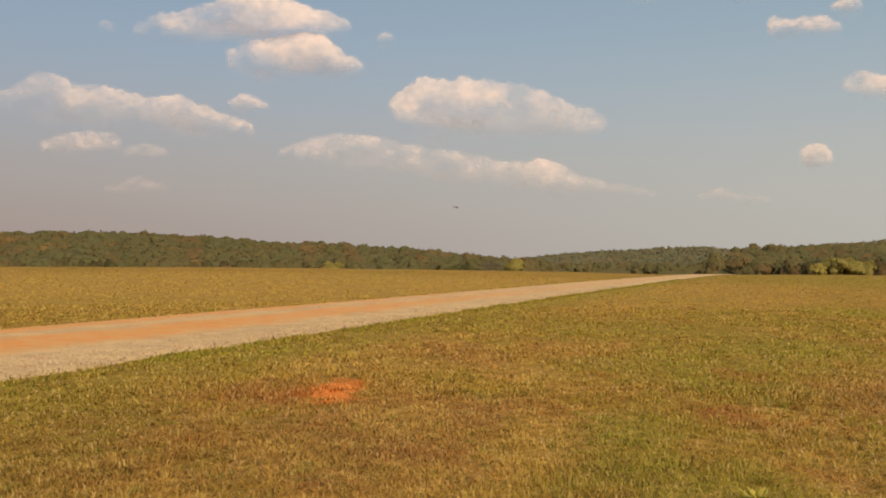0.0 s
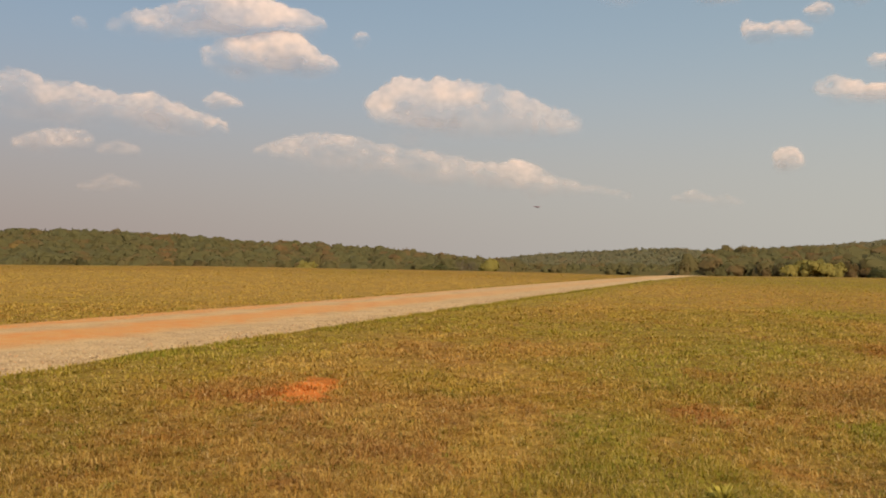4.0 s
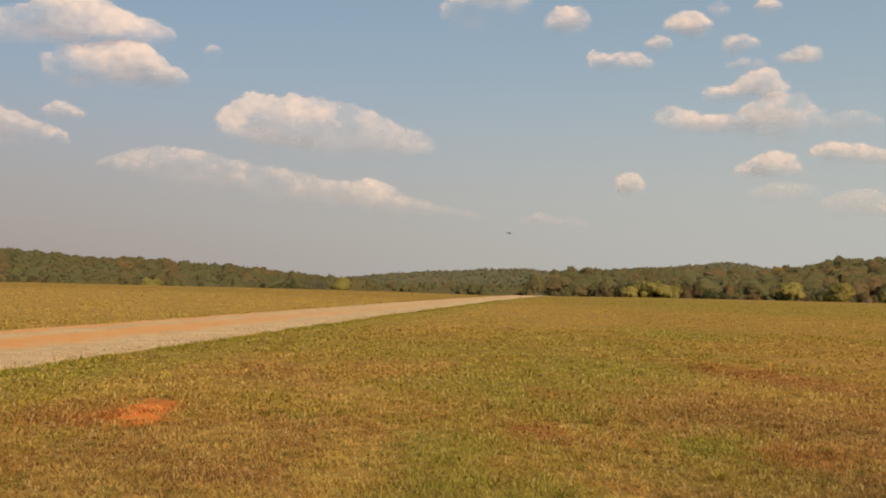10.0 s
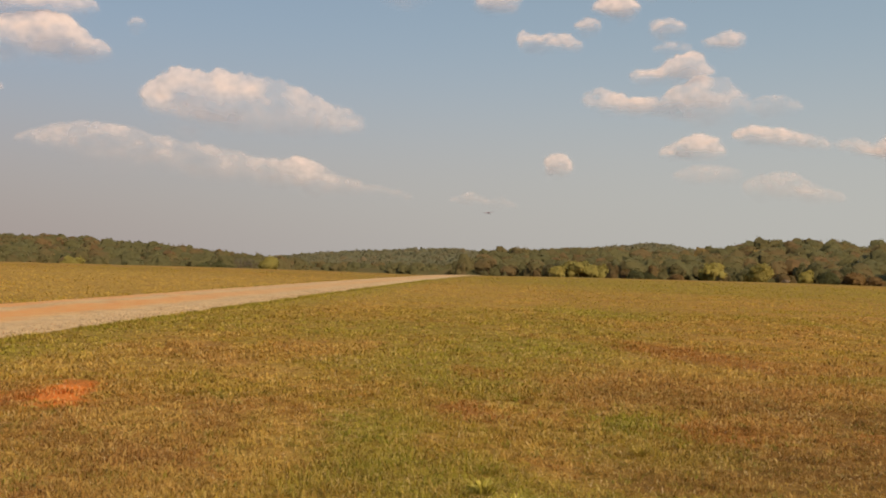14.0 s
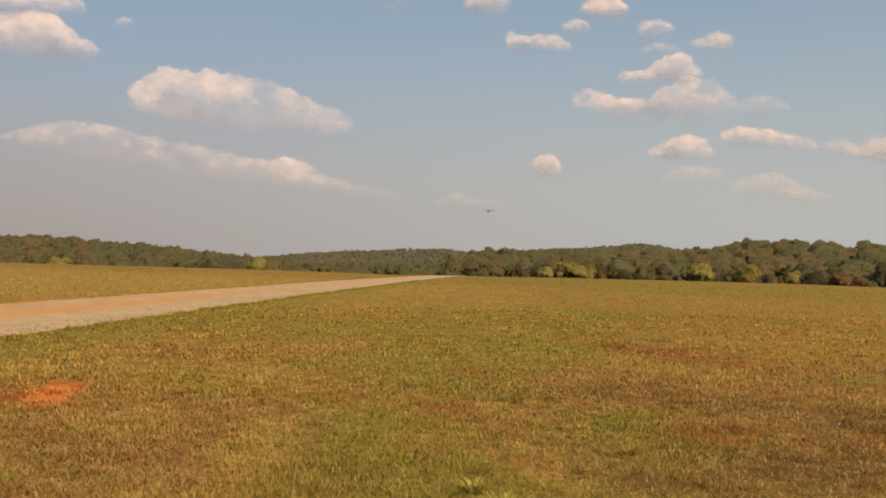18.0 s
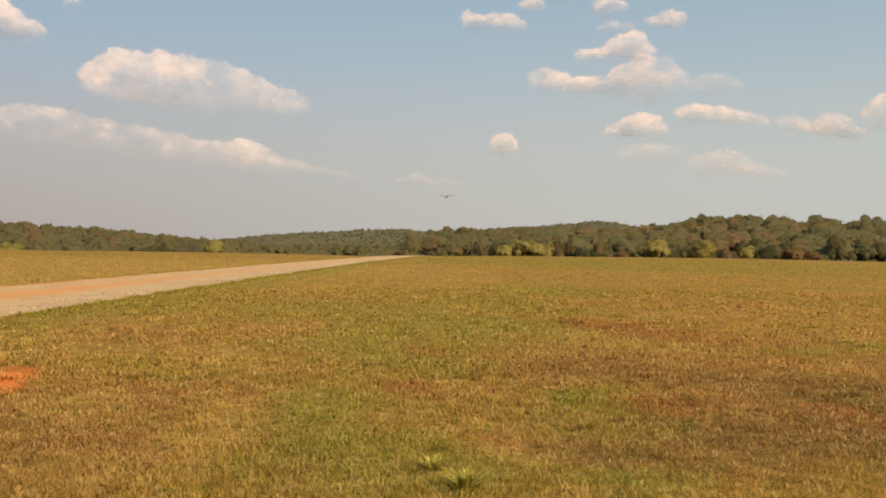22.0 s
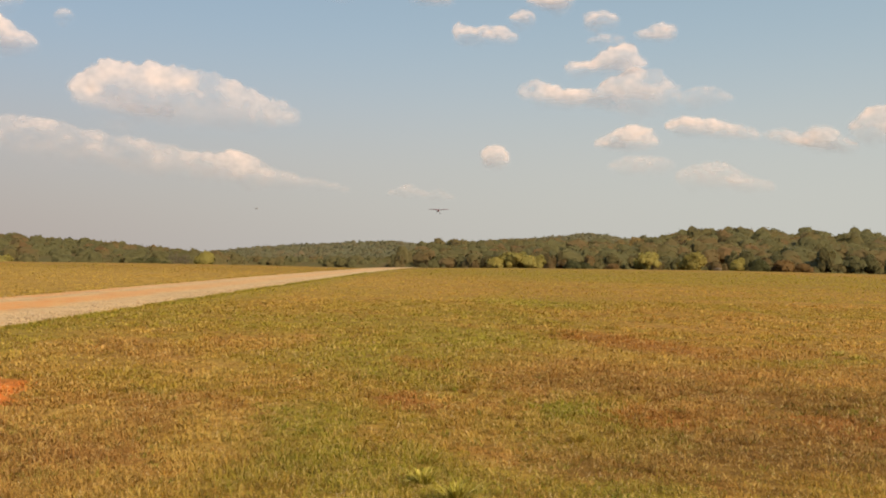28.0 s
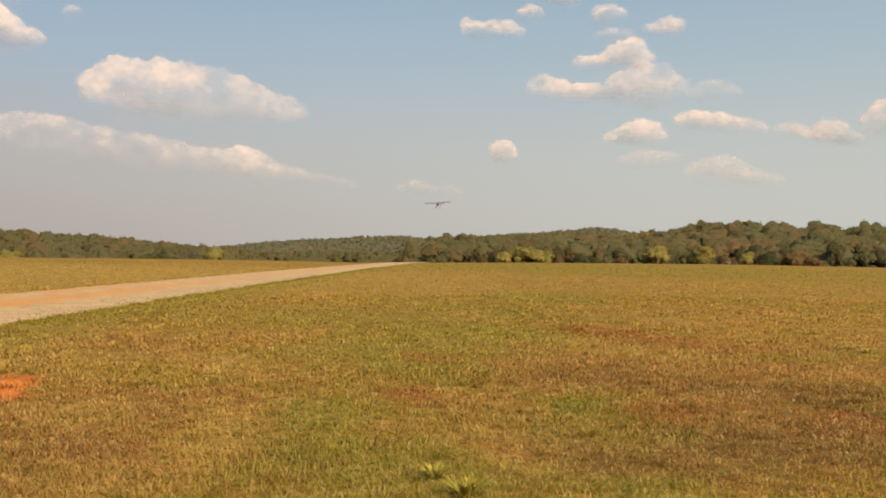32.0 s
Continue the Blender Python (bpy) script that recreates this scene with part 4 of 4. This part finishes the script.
def cloud(label, az0, el0, az1, el1, tops, solid):
    """A cumulus over a base line from az0, el0 to az1, el1 (degrees), with the heights of its tops and how solid it is, at even steps.
    Its crown is heaped up of billows on billows; its base hangs under it as a thin grey veil."""
    rng = np.random.default_rng(int(abs(az0 * 37 + el0 * 101) * 10))
    k = CLOUD_DISTANCE * math.pi / 180
    span = (az1 - az0) * k * math.cos(radians(el0))
    tops = np.array(tops) * k * 1.06 + 3.0
    big = float(tops.max())
    steps = np.linspace(0, 1, len(tops))
    top_at = lambda q: np.interp(q / span, steps, tops)
    solid_at = lambda q: np.interp(q / span, steps, solid)
    puffs = []
    count = int(span / (0.42 * big)) + 2
    for q in (np.arange(count) + 0.25 + 0.5 * rng.random(count)) / count * span:
        h = float(top_at(q))
        r = max(h * (0.42 + 0.14 * rng.random()), 0.10 * big)
        puffs += [(q, h - r, r, 0), (q + 0.3 * r, 0.30 * h, 0.5 * h, 0)]
    for level, (many, size) in enumerate(((6, 0.46), (4, 0.5)), 1):
        for q, c, r, gen in [p for p in puffs if p[3] == level - 1]:
            for _ in range(many):
                a, r1 = radians(rng.uniform(-5, 185)), r * size * (0.7 + 0.6 * rng.random())
                x1, z1 = q + 1.1 * math.cos(a) * (r - 0.35 * r1), c + math.sin(a) * (r - 0.35 * r1)
                if z1 + r1 < 1.04 * float(top_at(x1)) and 0 < x1 - 0.5 * r1 and x1 + 0.5 * r1 < span:
                    puffs.append((x1, z1, r1, level))
    nx, nz = int(np.clip(span / 4.8, 26, 300)), int(np.clip(2.2 * big / 4.8, 24, 100))
    X, Z = np.meshgrid(np.linspace(-0.3 * big, span + 0.3 * big, nx), np.linspace(-0.95 * big, 1.25 * big, nz))
    ox, oz = rng.random(2) * 200
    noise_at = lambda size, wide=1.0, octaves=4: billow_noise(X / (size * big * wide) + ox, Z / (size * big) + oz, octaves)
    x = X + 0.07 * big * noise_at(0.45) + 0.025 * big * noise_at(0.12)
    z = Z + 0.07 * big * noise_at(0.5) + 0.025 * big * noise_at(0.13)
    dens, bulge = np.zeros_like(X), np.zeros_like(X)
    for q, c, r, gen in puffs:
        d = np.sqrt(((x - q) / (1.12 * r)) ** 2 + ((z - c) / r) ** 2)
        dens = np.maximum(dens, float(solid_at(q)) * (1 - 0.08 * gen) * smooth01((1.06 - d) / (0.32 if gen else 0.6)))
        bulge = np.maximum(bulge, r * np.sqrt(np.clip(1 - d * d, 0, 1)) * (1 + 0.15 * gen))
    local = np.maximum(top_at(np.clip(X, 0, span)), 0.2 * big)
    rise = z / local + 0.15 * noise_at(0.4, 1.6)
    foot = smooth01((rise + 0.16) / 0.35) * (0.28 + 0.72 * smooth01((rise - 0.05) / 0.6))
    rim = smooth01((np.minimum(X + 0.3 * big, span + 0.3 * big - X)) / (0.25 * big)) * smooth01((Z + 0.95 * big) / (0.3 * big))
    patchy = 0.26 + 0.5 * (1 - solid_at(np.clip(X, 0, span)))   # thin vapour is torn
    dens = np.clip(eased(dens * (0.06 + 0.94 * foot) * (0.82 + patchy * noise_at(0.3, 1.5)), 1), 0, 0.9) * rim
    thick = eased(bulge * 0.6, 4)
    whole = new("cloud")
    am = radians((az0 + az1) / 2)
    lit = Matrix.Rotation(am, 3, "Z") @ Vector((0.35, -0.72, 0.60))
    vapour("crown", X - span / 2, -thick, Z, dens, whole, "heaped white billows", lit, 0.5)
    # the base: a sheet that leans under the crown, so that it sees less of the sun
    ends = smooth01((X + 0.15 * big) / (0.35 * span)) * smooth01((span + 0.2 * big - X) / (0.25 * span))
    veil = 0.5 * solid_at(np.clip(X, 0, span)) * ends * smooth01((Z / local + 0.42 + 0.2 * noise_at(0.5, 2.5)) / 0.6) * smooth01((0.8 - Z / local) / 0.6)
    veil = eased(np.clip(veil * (0.75 + 0.5 * noise_at(0.35, 3.0)), 0, 0.5), 3) * rim
    lean = 0.25 * (0.95 * big - Z)
    vapour("base", X - span / 2, lean + 4, Z, veil, whole, "thin grey underside", (lit[0], lit[1], -0.2), 0.5)
    em = radians((el0 + el1) / 2)
    d = CLOUD_DISTANCE
    slope = math.degrees(math.atan2((el1 - el0) * k, span))
    whole.matrix_world = pose(math.sin(am) * math.cos(em) * d, math.cos(am) * math.cos(em) * d, EYE + math.sin(em) * d, 0, 0, -math.degrees(am)) @ pose(0, 0, 0, 0, -slope, 0)
    tagged(whole, label, "cloud", "fair-weather clouds")


cloud("broad white cumulus cloud with a grey base", -2.76, 8.57, 9.33, 8.11, (1.58, 2.59, 2.51, 2.66, 2.62, 2.10, 1.85, 1.43, 0.84), (0.95, 1.00, 1.00, 0.90, 0.60, 0.50, 0.50, 0.50, 0.45))
cloud("long faint pinkish cloud bank low in the haze", -9.78, 6.58, 12.62, 4.13, (0.46, 1.49, 1.71, 1.48, 1.34, 1.36, 1.09, 1.58, 0.81, 0.60, 0.39), (0.25, 0.42, 0.44, 0.46, 0.36, 0.40, 0.40, 0.85, 0.34, 0.20, 0.14))
cloud("thin wisp of cloud fading into haze", 14.82, 4.06, 16.98, 3.99, (0.19, 0.56, 0.19), (0.15, 0.24, 0.15))
cloud("thin wisp of cloud fading into haze", 16.68, 3.80, 18.64, 3.70, (0.25, 0.54, 0.25), (0.12, 0.15, 0.10))
cloud("broad white cumulus cloud with a grey base", -17.69, 12.89, -5.63, 13.82, (0.67, 1.26, 1.43, 1.64, 2.47, 2.55, 1.95, 1.33, 0.63), (0.20, 0.50, 0.70, 0.72, 0.90, 0.95, 0.95, 0.80, 0.55))
cloud("broad white cumulus cloud with a grey base", -12.54, 11.63, -4.70, 11.61, (0.88, 1.32, 1.69, 1.89, 1.91, 0.99, 0.45), (0.45, 0.62, 0.90, 0.95, 1.00, 0.85, 0.65))
cloud("long faint pinkish cloud bank low in the haze", -25.46, 8.77, -11.01, 7.79, (0.71, 1.03, 2.06, 1.60, 1.79, 1.36, 1.35, 1.64, 1.11, 0.82, 0.52), (0.35, 0.30, 0.42, 0.68, 0.72, 0.68, 0.72, 0.78, 0.72, 0.66, 0.60))
cloud("faint pinkish cloud in the haze", -22.51, 6.54, -18.50, 6.71, (0.37, 0.80, 0.90, 0.66), (0.35, 0.50, 0.50, 0.30))
cloud("faint pinkish cloud in the haze", -18.10, 6.38, -15.96, 6.42, (0.41, 0.62, 0.38), (0.22, 0.30, 0.20))
cloud("thin wisp of cloud fading into haze", -19.14, 4.31, -15.92, 4.32, (0.31, 0.79, 0.45), (0.15, 0.24, 0.18))
cloud("faint pinkish cloud in the haze", -12.43, 9.25, -10.24, 9.29, (0.35, 0.78, 0.63, 0.26), (0.40, 0.60, 0.50, 0.35))
cloud("thin wisp of cloud fading into haze", -3.90, 13.12, -2.97, 13.14, (0.22, 0.64, 0.25), (0.20, 0.38, 0.25))
cloud("thin wisp of cloud fading into haze", -19.62, 12.99, -18.84, 13.05, (0.30, 0.69, 0.30), (0.10, 0.20, 0.10))
cloud("small bright fair-weather cloud", 18.67, 13.09, 22.26, 12.77, (0.84, 0.61, 0.77, 0.83, 0.47), (0.80, 0.80, 0.80, 0.75, 0.60))
cloud("small bright fair-weather cloud", 21.92, 13.87, 23.29, 13.79, (0.35, 0.79, 0.58), (0.50, 0.70, 0.50))
cloud("small bright fair-weather cloud", 20.35, 5.84, 21.66, 5.76, (0.68, 1.00, 1.06, 1.01, 0.65), (0.80, 0.90, 0.90, 0.88, 0.75))
cloud("small bright fair-weather cloud", 26.21, 13.67, 28.20, 13.60, (0.53, 0.78, 0.71, 0.37), (0.60, 0.80, 0.75, 0.50))
cloud("small bright fair-weather cloud", 29.10, 12.79, 31.43, 12.76, (0.31, 0.54, 0.83, 0.65), (0.40, 0.60, 0.80, 0.75))
cloud("thin wisp of cloud fading into haze", 26.48, 12.62, 28.56, 12.56, (0.22, 0.50, 0.50, 0.28), (0.25, 0.35, 0.35, 0.25))
cloud("small bright fair-weather cloud", 25.08, 10.88, 29.69, 11.02, (0.57, 0.72, 0.76, 1.43, 1.38, 0.57), (0.70, 0.80, 0.80, 0.95, 0.95, 0.60))
cloud("broad white cumulus cloud with a grey base", 22.39, 9.62, 31.61, 8.94, (0.71, 1.11, 0.92, 0.79, 0.86, 1.62, 2.05, 1.66, 0.95), (0.60, 0.78, 0.74, 0.78, 0.72, 0.60, 0.66, 0.55, 0.30))
cloud("thin wisp of cloud fading into haze", 31.70, 9.09, 34.53, 9.03, (0.54, 0.81, 0.83, 0.44), (0.20, 0.34, 0.32, 0.20))
cloud("small bright fair-weather cloud", 27.01, 6.79, 30.35, 6.70, (0.39, 0.75, 1.12, 1.22, 0.48), (0.30, 0.60, 0.85, 0.90, 0.50))
cloud("small bright fair-weather cloud", 30.92, 7.56, 35.94, 6.91, (0.54, 0.90, 0.87, 0.84, 0.69, 0.47), (0.90, 0.95, 0.90, 0.78, 0.55, 0.30))
cloud("small bright fair-weather cloud", 36.18, 6.91, 41.19, 6.05, (0.50, 0.76, 0.52, 1.20, 0.60, 0.36), (0.30, 0.35, 0.65, 0.95, 0.50, 0.35))
cloud("small bright fair-weather cloud", 40.80, 6.79, 44.43, 6.69, (0.73, 1.43, 1.58, 1.50, 1.06), (0.85, 0.95, 0.90, 0.85, 0.60))
cloud("faint pinkish cloud in the haze", 31.50, 4.66, 36.85, 4.07, (0.52, 1.06, 1.26, 0.84, 0.53, 0.28), (0.25, 0.42, 0.50, 0.52, 0.42, 0.25))
cloud("thin wisp of cloud fading into haze", 27.66, 5.32, 31.31, 5.31, (0.42, 0.83, 0.82, 0.45), (0.20, 0.27, 0.27, 0.18))
cloud("faint pinkish cloud in the haze", 10.04, 15.93, 14.92, 16.01, (0.57, 1.66, 1.70, 1.72, 0.90), (0.30, 0.45, 0.50, 0.45, 0.30))
cloud("small bright fair-weather cloud", 15.95, 15.23, 18.53, 15.16, (0.44, 1.12, 1.28, 0.56), (0.50, 0.70, 0.82, 0.60))
cloud("small bright fair-weather cloud", 23.03, 14.83, 25.47, 14.71, (0.55, 1.06, 1.07, 0.69), (0.90, 1.00, 1.00, 0.80))
cloud("thin wisp of cloud fading into haze", 25.40, 15.59, 26.50, 15.51, (0.36, 0.72, 0.42), (0.25, 0.35, 0.25))
cloud("small bright fair-weather cloud", 28.05, 15.63, 29.34, 15.55, (0.30, 0.87, 0.32), (0.60, 0.80, 0.60))


# ---------------------------------------------------------------- aeroplane
MAT_RED = plain("red_painted_fabric", (0.20, 0.018, 0.035), 0.45, 0.4, 0, 0.2, 2.0)
MAT_CREAM = plain("cream_painted_fabric", (0.55, 0.48, 0.40), 0.45, 0.4, 0, 0.2, 2.0)
MAT_RUBBER = plain("black_rubber", (0.03, 0.03, 0.03), 0.8, 0.3)
MAT_STEEL = plain("painted_steel_tube", (0.16, 0.06, 0.05), 0.5, 0.4)
MAT_WOOD = plain("varnished_propeller_wood", (0.16, 0.08, 0.035), 0.35, 0.5)
MAT_GLASS = Nodes("cabin_glass", 0.05, 0.5).mat
MAT_GLASS.node_tree.nodes["Principled BSDF"].inputs["Transmission Weight"].default_value = 1.0


def loft(rings):
    """A closed skin through rings of equally many points."""
    bm = bmesh.new()
    vs = [[bm.verts.new(p) for p in r] for r in rings]
    for a, b in zip(vs, vs[1:]):
        for k in range(len(a)):
            bm.faces.new((a[k], a[(k + 1) % len(a)], b[(k + 1) % len(a)], b[k]))
    bm.faces.new(vs[0]), bm.faces.new(list(reversed(vs[-1])))
    bmesh.ops.recalc_face_normals(bm, faces=bm.faces)
    return bm


def oval(y, z, w, h, n=12, power=0.7):
    out = []
    for k in range(n):
        a = 2 * math.pi * k / n
        c, s = math.cos(a), math.sin(a)
        out.append((w / 2 * math.copysign(abs(c) ** power, c), y, z + h / 2 * math.copysign(abs(s) ** power, s)))
    return out


def aerofoil(x, y, z, chord, thick):
    """A wing's section at span x, leading edge at y, for a span along X."""
    pts = ((0, 0), (0.05, 0.42), (0.2, 0.75), (0.45, 0.7), (0.75, 0.36), (1, 0), (0.7, -0.06), (0.3, -0.18), (0.05, -0.2))
    return [(x, y - chord * a, z + thick * b) for a, b in pts]


def rod(a, b, r, n=8):
    a, b = Vector(a), Vector(b)
    q = (b - a).to_track_quat("Z", "Y").to_matrix()
    return loft([[p + q @ Vector((math.cos(2 * math.pi * k / n) * r, math.sin(2 * math.pi * k / n) * r, 0)) for k in range(n)] for p in (a, b)])


def disc(cx, cy, cz, r, half, n=20, bulge=0.75):
    return loft([[(cx + s * half, cy + math.cos(2 * math.pi * k / n) * r * q, cz + math.sin(2 * math.pi * k / n) * r * q) for k in range(n)] for s, q in ((-1, bulge), (-0.5, 1), (0.5, 1), (1, bulge))])


def aeroplane():
    """A high-wing taildragger, nose along +Y, wing span 10.7 m."""
    p = tagged(new("aeroplane"), "dark red high-wing light aeroplane flying a landing approach", "aeroplane")
    part("fuselage", loft([oval(-4.9, 0.35, 0.10, 0.22), oval(-3.2, 0.25, 0.38, 0.55), oval(-1.2, 0.10, 0.72, 1.05), oval(0.2, 0.08, 0.80, 1.25), oval(0.95, -0.02, 0.78, 1.0)]), MAT_RED, p)
    part("cowling", loft([oval(0.95, -0.05, 0.76, 0.86), oval(1.5, -0.10, 0.72, 0.72), oval(1.85, -0.12, 0.52, 0.5), oval(1.92, -0.12, 0.3, 0.3)]), MAT_RED, p, "red engine cowling")
    for s in (-1, 1):
        w = part("wing", loft([aerofoil(s * x, 0.95 + dy, 0.72 + 0.017 * x, c, 0.19) for x, dy, c in ((0.0, 0, 1.6), (3.0, 0, 1.6), (4.9, -0.02, 1.52), (5.22, -0.22, 1.1), (5.35, -0.5, 0.5))]), MAT_RED, p, "red fabric-covered wing")
        part("aileron", loft([aerofoil(s * x, -0.42, 0.735 + 0.017 * x, 0.33, 0.03) for x in (2.7, 4.7)]), MAT_CREAM, w, "cream aileron")
        for y in (0.55, -0.45):
            part("strut", rod((s * 0.38, 0.25, -0.42), (s * 2.7, y, 0.74), 0.035), MAT_STEEL, p, "slanting wing strut")
        leg = part("landing_gear_leg", rod((s * 0.30, 0.75, -0.45), (s * 0.88, 0.75, -1.18), 0.05), MAT_STEEL, p)
        part("gear_brace", rod((s * 0.30, 0.05, -0.48), (s * 0.86, 0.70, -1.14), 0.03), MAT_STEEL, leg)
        wh = part("wheel", disc(s * 0.95, 0.75, -1.22, 0.27, 0.11), MAT_RUBBER, p, "black rubber tyre")
        part("hub", disc(s * 1.02, 0.75, -1.22, 0.10, 0.05), MAT_CREAM, wh)
        part("tailplane", loft([aerofoil(s * x, -4.0 - dy, 0.42, c, 0.05) for x, dy, c in ((0.04, 0, 0.95), (1.0, 0.12, 0.8), (1.42, 0.4, 0.4))]), MAT_RED, p, "red tailplane half")
    part("fin", loft([[(t, y, z) for t in (-0.03, 0.03) for y, z in (((-4.05, h), (-5.05, h)) if t < 0 else ((-5.05, h), (-4.05, h)))] for h in (0.4, 0.9)] + [[(-0.02, -4.5, 1.3), (-0.02, -5.15, 1.3), (0.02, -5.15, 1.3), (0.02, -4.5, 1.3)]]), MAT_RED, p, "red upright fin and rudder")
    part("windscreen", loft([oval(0.98, 0.30, 0.70, 0.30), oval(0.62, 0.50, 0.72, 0.38)]), MAT_GLASS, p, "clear sloping windscreen")
    prop = part("propeller", loft([[(x, 1.96 + 0.02 * q, -0.12 + c) for q, c in ((-1, -0.07 * w), (-1, 0.07 * w), (1, 0.07 * w), (1, -0.07 * w))] for x, w in ((-0.92, 0.35), (-0.5, 1.0), (-0.1, 0.7), (0.1, 0.7), (0.5, 1.0), (0.92, 0.35))]), MAT_WOOD, p, "two-bladed wooden propeller")
    part("spinner", loft([oval(1.98, -0.12, 0.2, 0.2), oval(2.1, -0.12, 0.13, 0.13), oval(2.16, -0.12, 0.03, 0.03)]), MAT_STEEL, prop)
    part("tail_wheel", disc(0, -4.75, 0.02, 0.09, 0.03, 12), MAT_RUBBER, p)
    return p


PLANE = aeroplane()


def insect():
    """A small dragonfly that darts past twice."""
    p = tagged(new("dragonfly"), "small dark dragonfly darting through the air", "insect")
    dark = plain("dark_chitin", (0.05, 0.045, 0.04), 0.4, 0.5, 0, 0.3, 200.0)
    wing = plain("clear_brown_wing", (0.30, 0.27, 0.22), 0.3, 0.5, 0, 0.2, 200.0)
    part("body", loft([oval(-0.022, 0, 0.002, 0.002, 8), oval(-0.005, 0, 0.003, 0.003, 8), oval(0.004, 0, 0.006, 0.006, 8), oval(0.011, 0, 0.005, 0.005, 8)]), dark, p)
    for s in (-1, 1):
        for y in (0.006, -0.001):
            part("wing", loft([aerofoil(s * x, y + 0.003, 0.003, c, 0.0006) for x, c in ((0.002, 0.004), (0.014, 0.007), (0.024, 0.003))]), wing, p)
    return p


INSECT = insect()


# ---------------------------------------------------------------- what moves
def motions():
    # seconds, azimuth, elevation, distance; then the bank to its right in degrees
    track = (
        (0.0, 0.80, 3.66, 1236, 3), (2.5, 4.75, 3.68, 1206, 3), (5.0, 8.47, 3.67, 1176, 3), (7.0, 10.99, 3.56, 1136, 0), (9.0, 13.12, 3.40, 1090, -5),
        (11.0, 15.03, 3.34, 1040, -4), (13.0, 16.51, 3.35, 984, 4), (14.5, 17.25, 3.42, 939, 7), (16.5, 17.64, 3.58, 877, 4), (18.0, 17.68, 3.56, 831, -3),
        (20.0, 17.71, 3.42, 770, -2), (22.0, 17.67, 3.19, 708, 1), (24.0, 17.74, 3.12, 646, 0), (26.0, 17.75, 3.03, 585, 0), (28.0, 17.73, 3.06, 523, 0),
        (30.0, 17.56, 3.16, 462, -1), (31.0, 17.46, 3.2, 431, 1), (32.0, 17.20, 3.12, 400, 3))
    spots = []
    for t, az, el, d, bank in track:
        a, e = radians(az), radians(el)
        spots.append((t, Vector((math.sin(a) * math.cos(e) * d, math.cos(a) * math.cos(e) * d, EYE + math.sin(e) * d)), bank))
    rows = []
    for i, (t, v, bank) in enumerate(spots):
        a, b = spots[max(i - 1, 0)], spots[min(i + 1, len(spots) - 1)]
        go = b[1] - a[1]
        rows.append((t, pose(*v, -3.0 if t < 12 else 1.0, bank, -math.degrees(math.atan2(go.x, go.y)))))
    walk(PLANE, rows)
    # the dragonfly: seconds, azimuth, elevation, distance, heading
    darts = ((0.0, 120, -12, 6.0, 30), (0.7, 50, 11, 9.0, 80), (0.9, -8.18, 7.01, 9.0, 100), (1.0, -14.25, 4.66, 9.0, 105), (1.1, -20.03, 2.38, 9.0, 105), (1.2, -25.88, 0.08, 9.0, 105), (1.6, -70, -6, 6.0, 150), (2.4, -120, -6, 6.0, 90), (24.0, 120, -8, 6.0, 80), (24.6, 62, 1.5, 5.0, -20), (25.0, 24.26, 3.68, 5.0, -80), (25.4, -14, 5.0, 5.0, -100), (26.2, -110, -6, 6.0, -180), (27.0, 110, -9, 6.0, -250),
             (27.7, 26, -9.5, 6.0, -300), (28.0, 7.14, 3.12, 9.0, -310), (28.1, 5.47, 3.92, 9.5, -315), (28.6, -14, 8.0, 11.0, -320), (29.5, -100, -4, 6.0, -400), (32.0, -120, -10, 6.0, -400))
    rows = []
    for t, az, el, d, turn in darts:
        a, e = radians(az), radians(el)
        rows.append((t, pose(0.053 + math.sin(a) * math.cos(e) * d, 0.04 + math.cos(a) * math.cos(e) * d, EYE + math.sin(e) * d, 0, 0, turn)))
    walk(INSECT, rows)


motions()
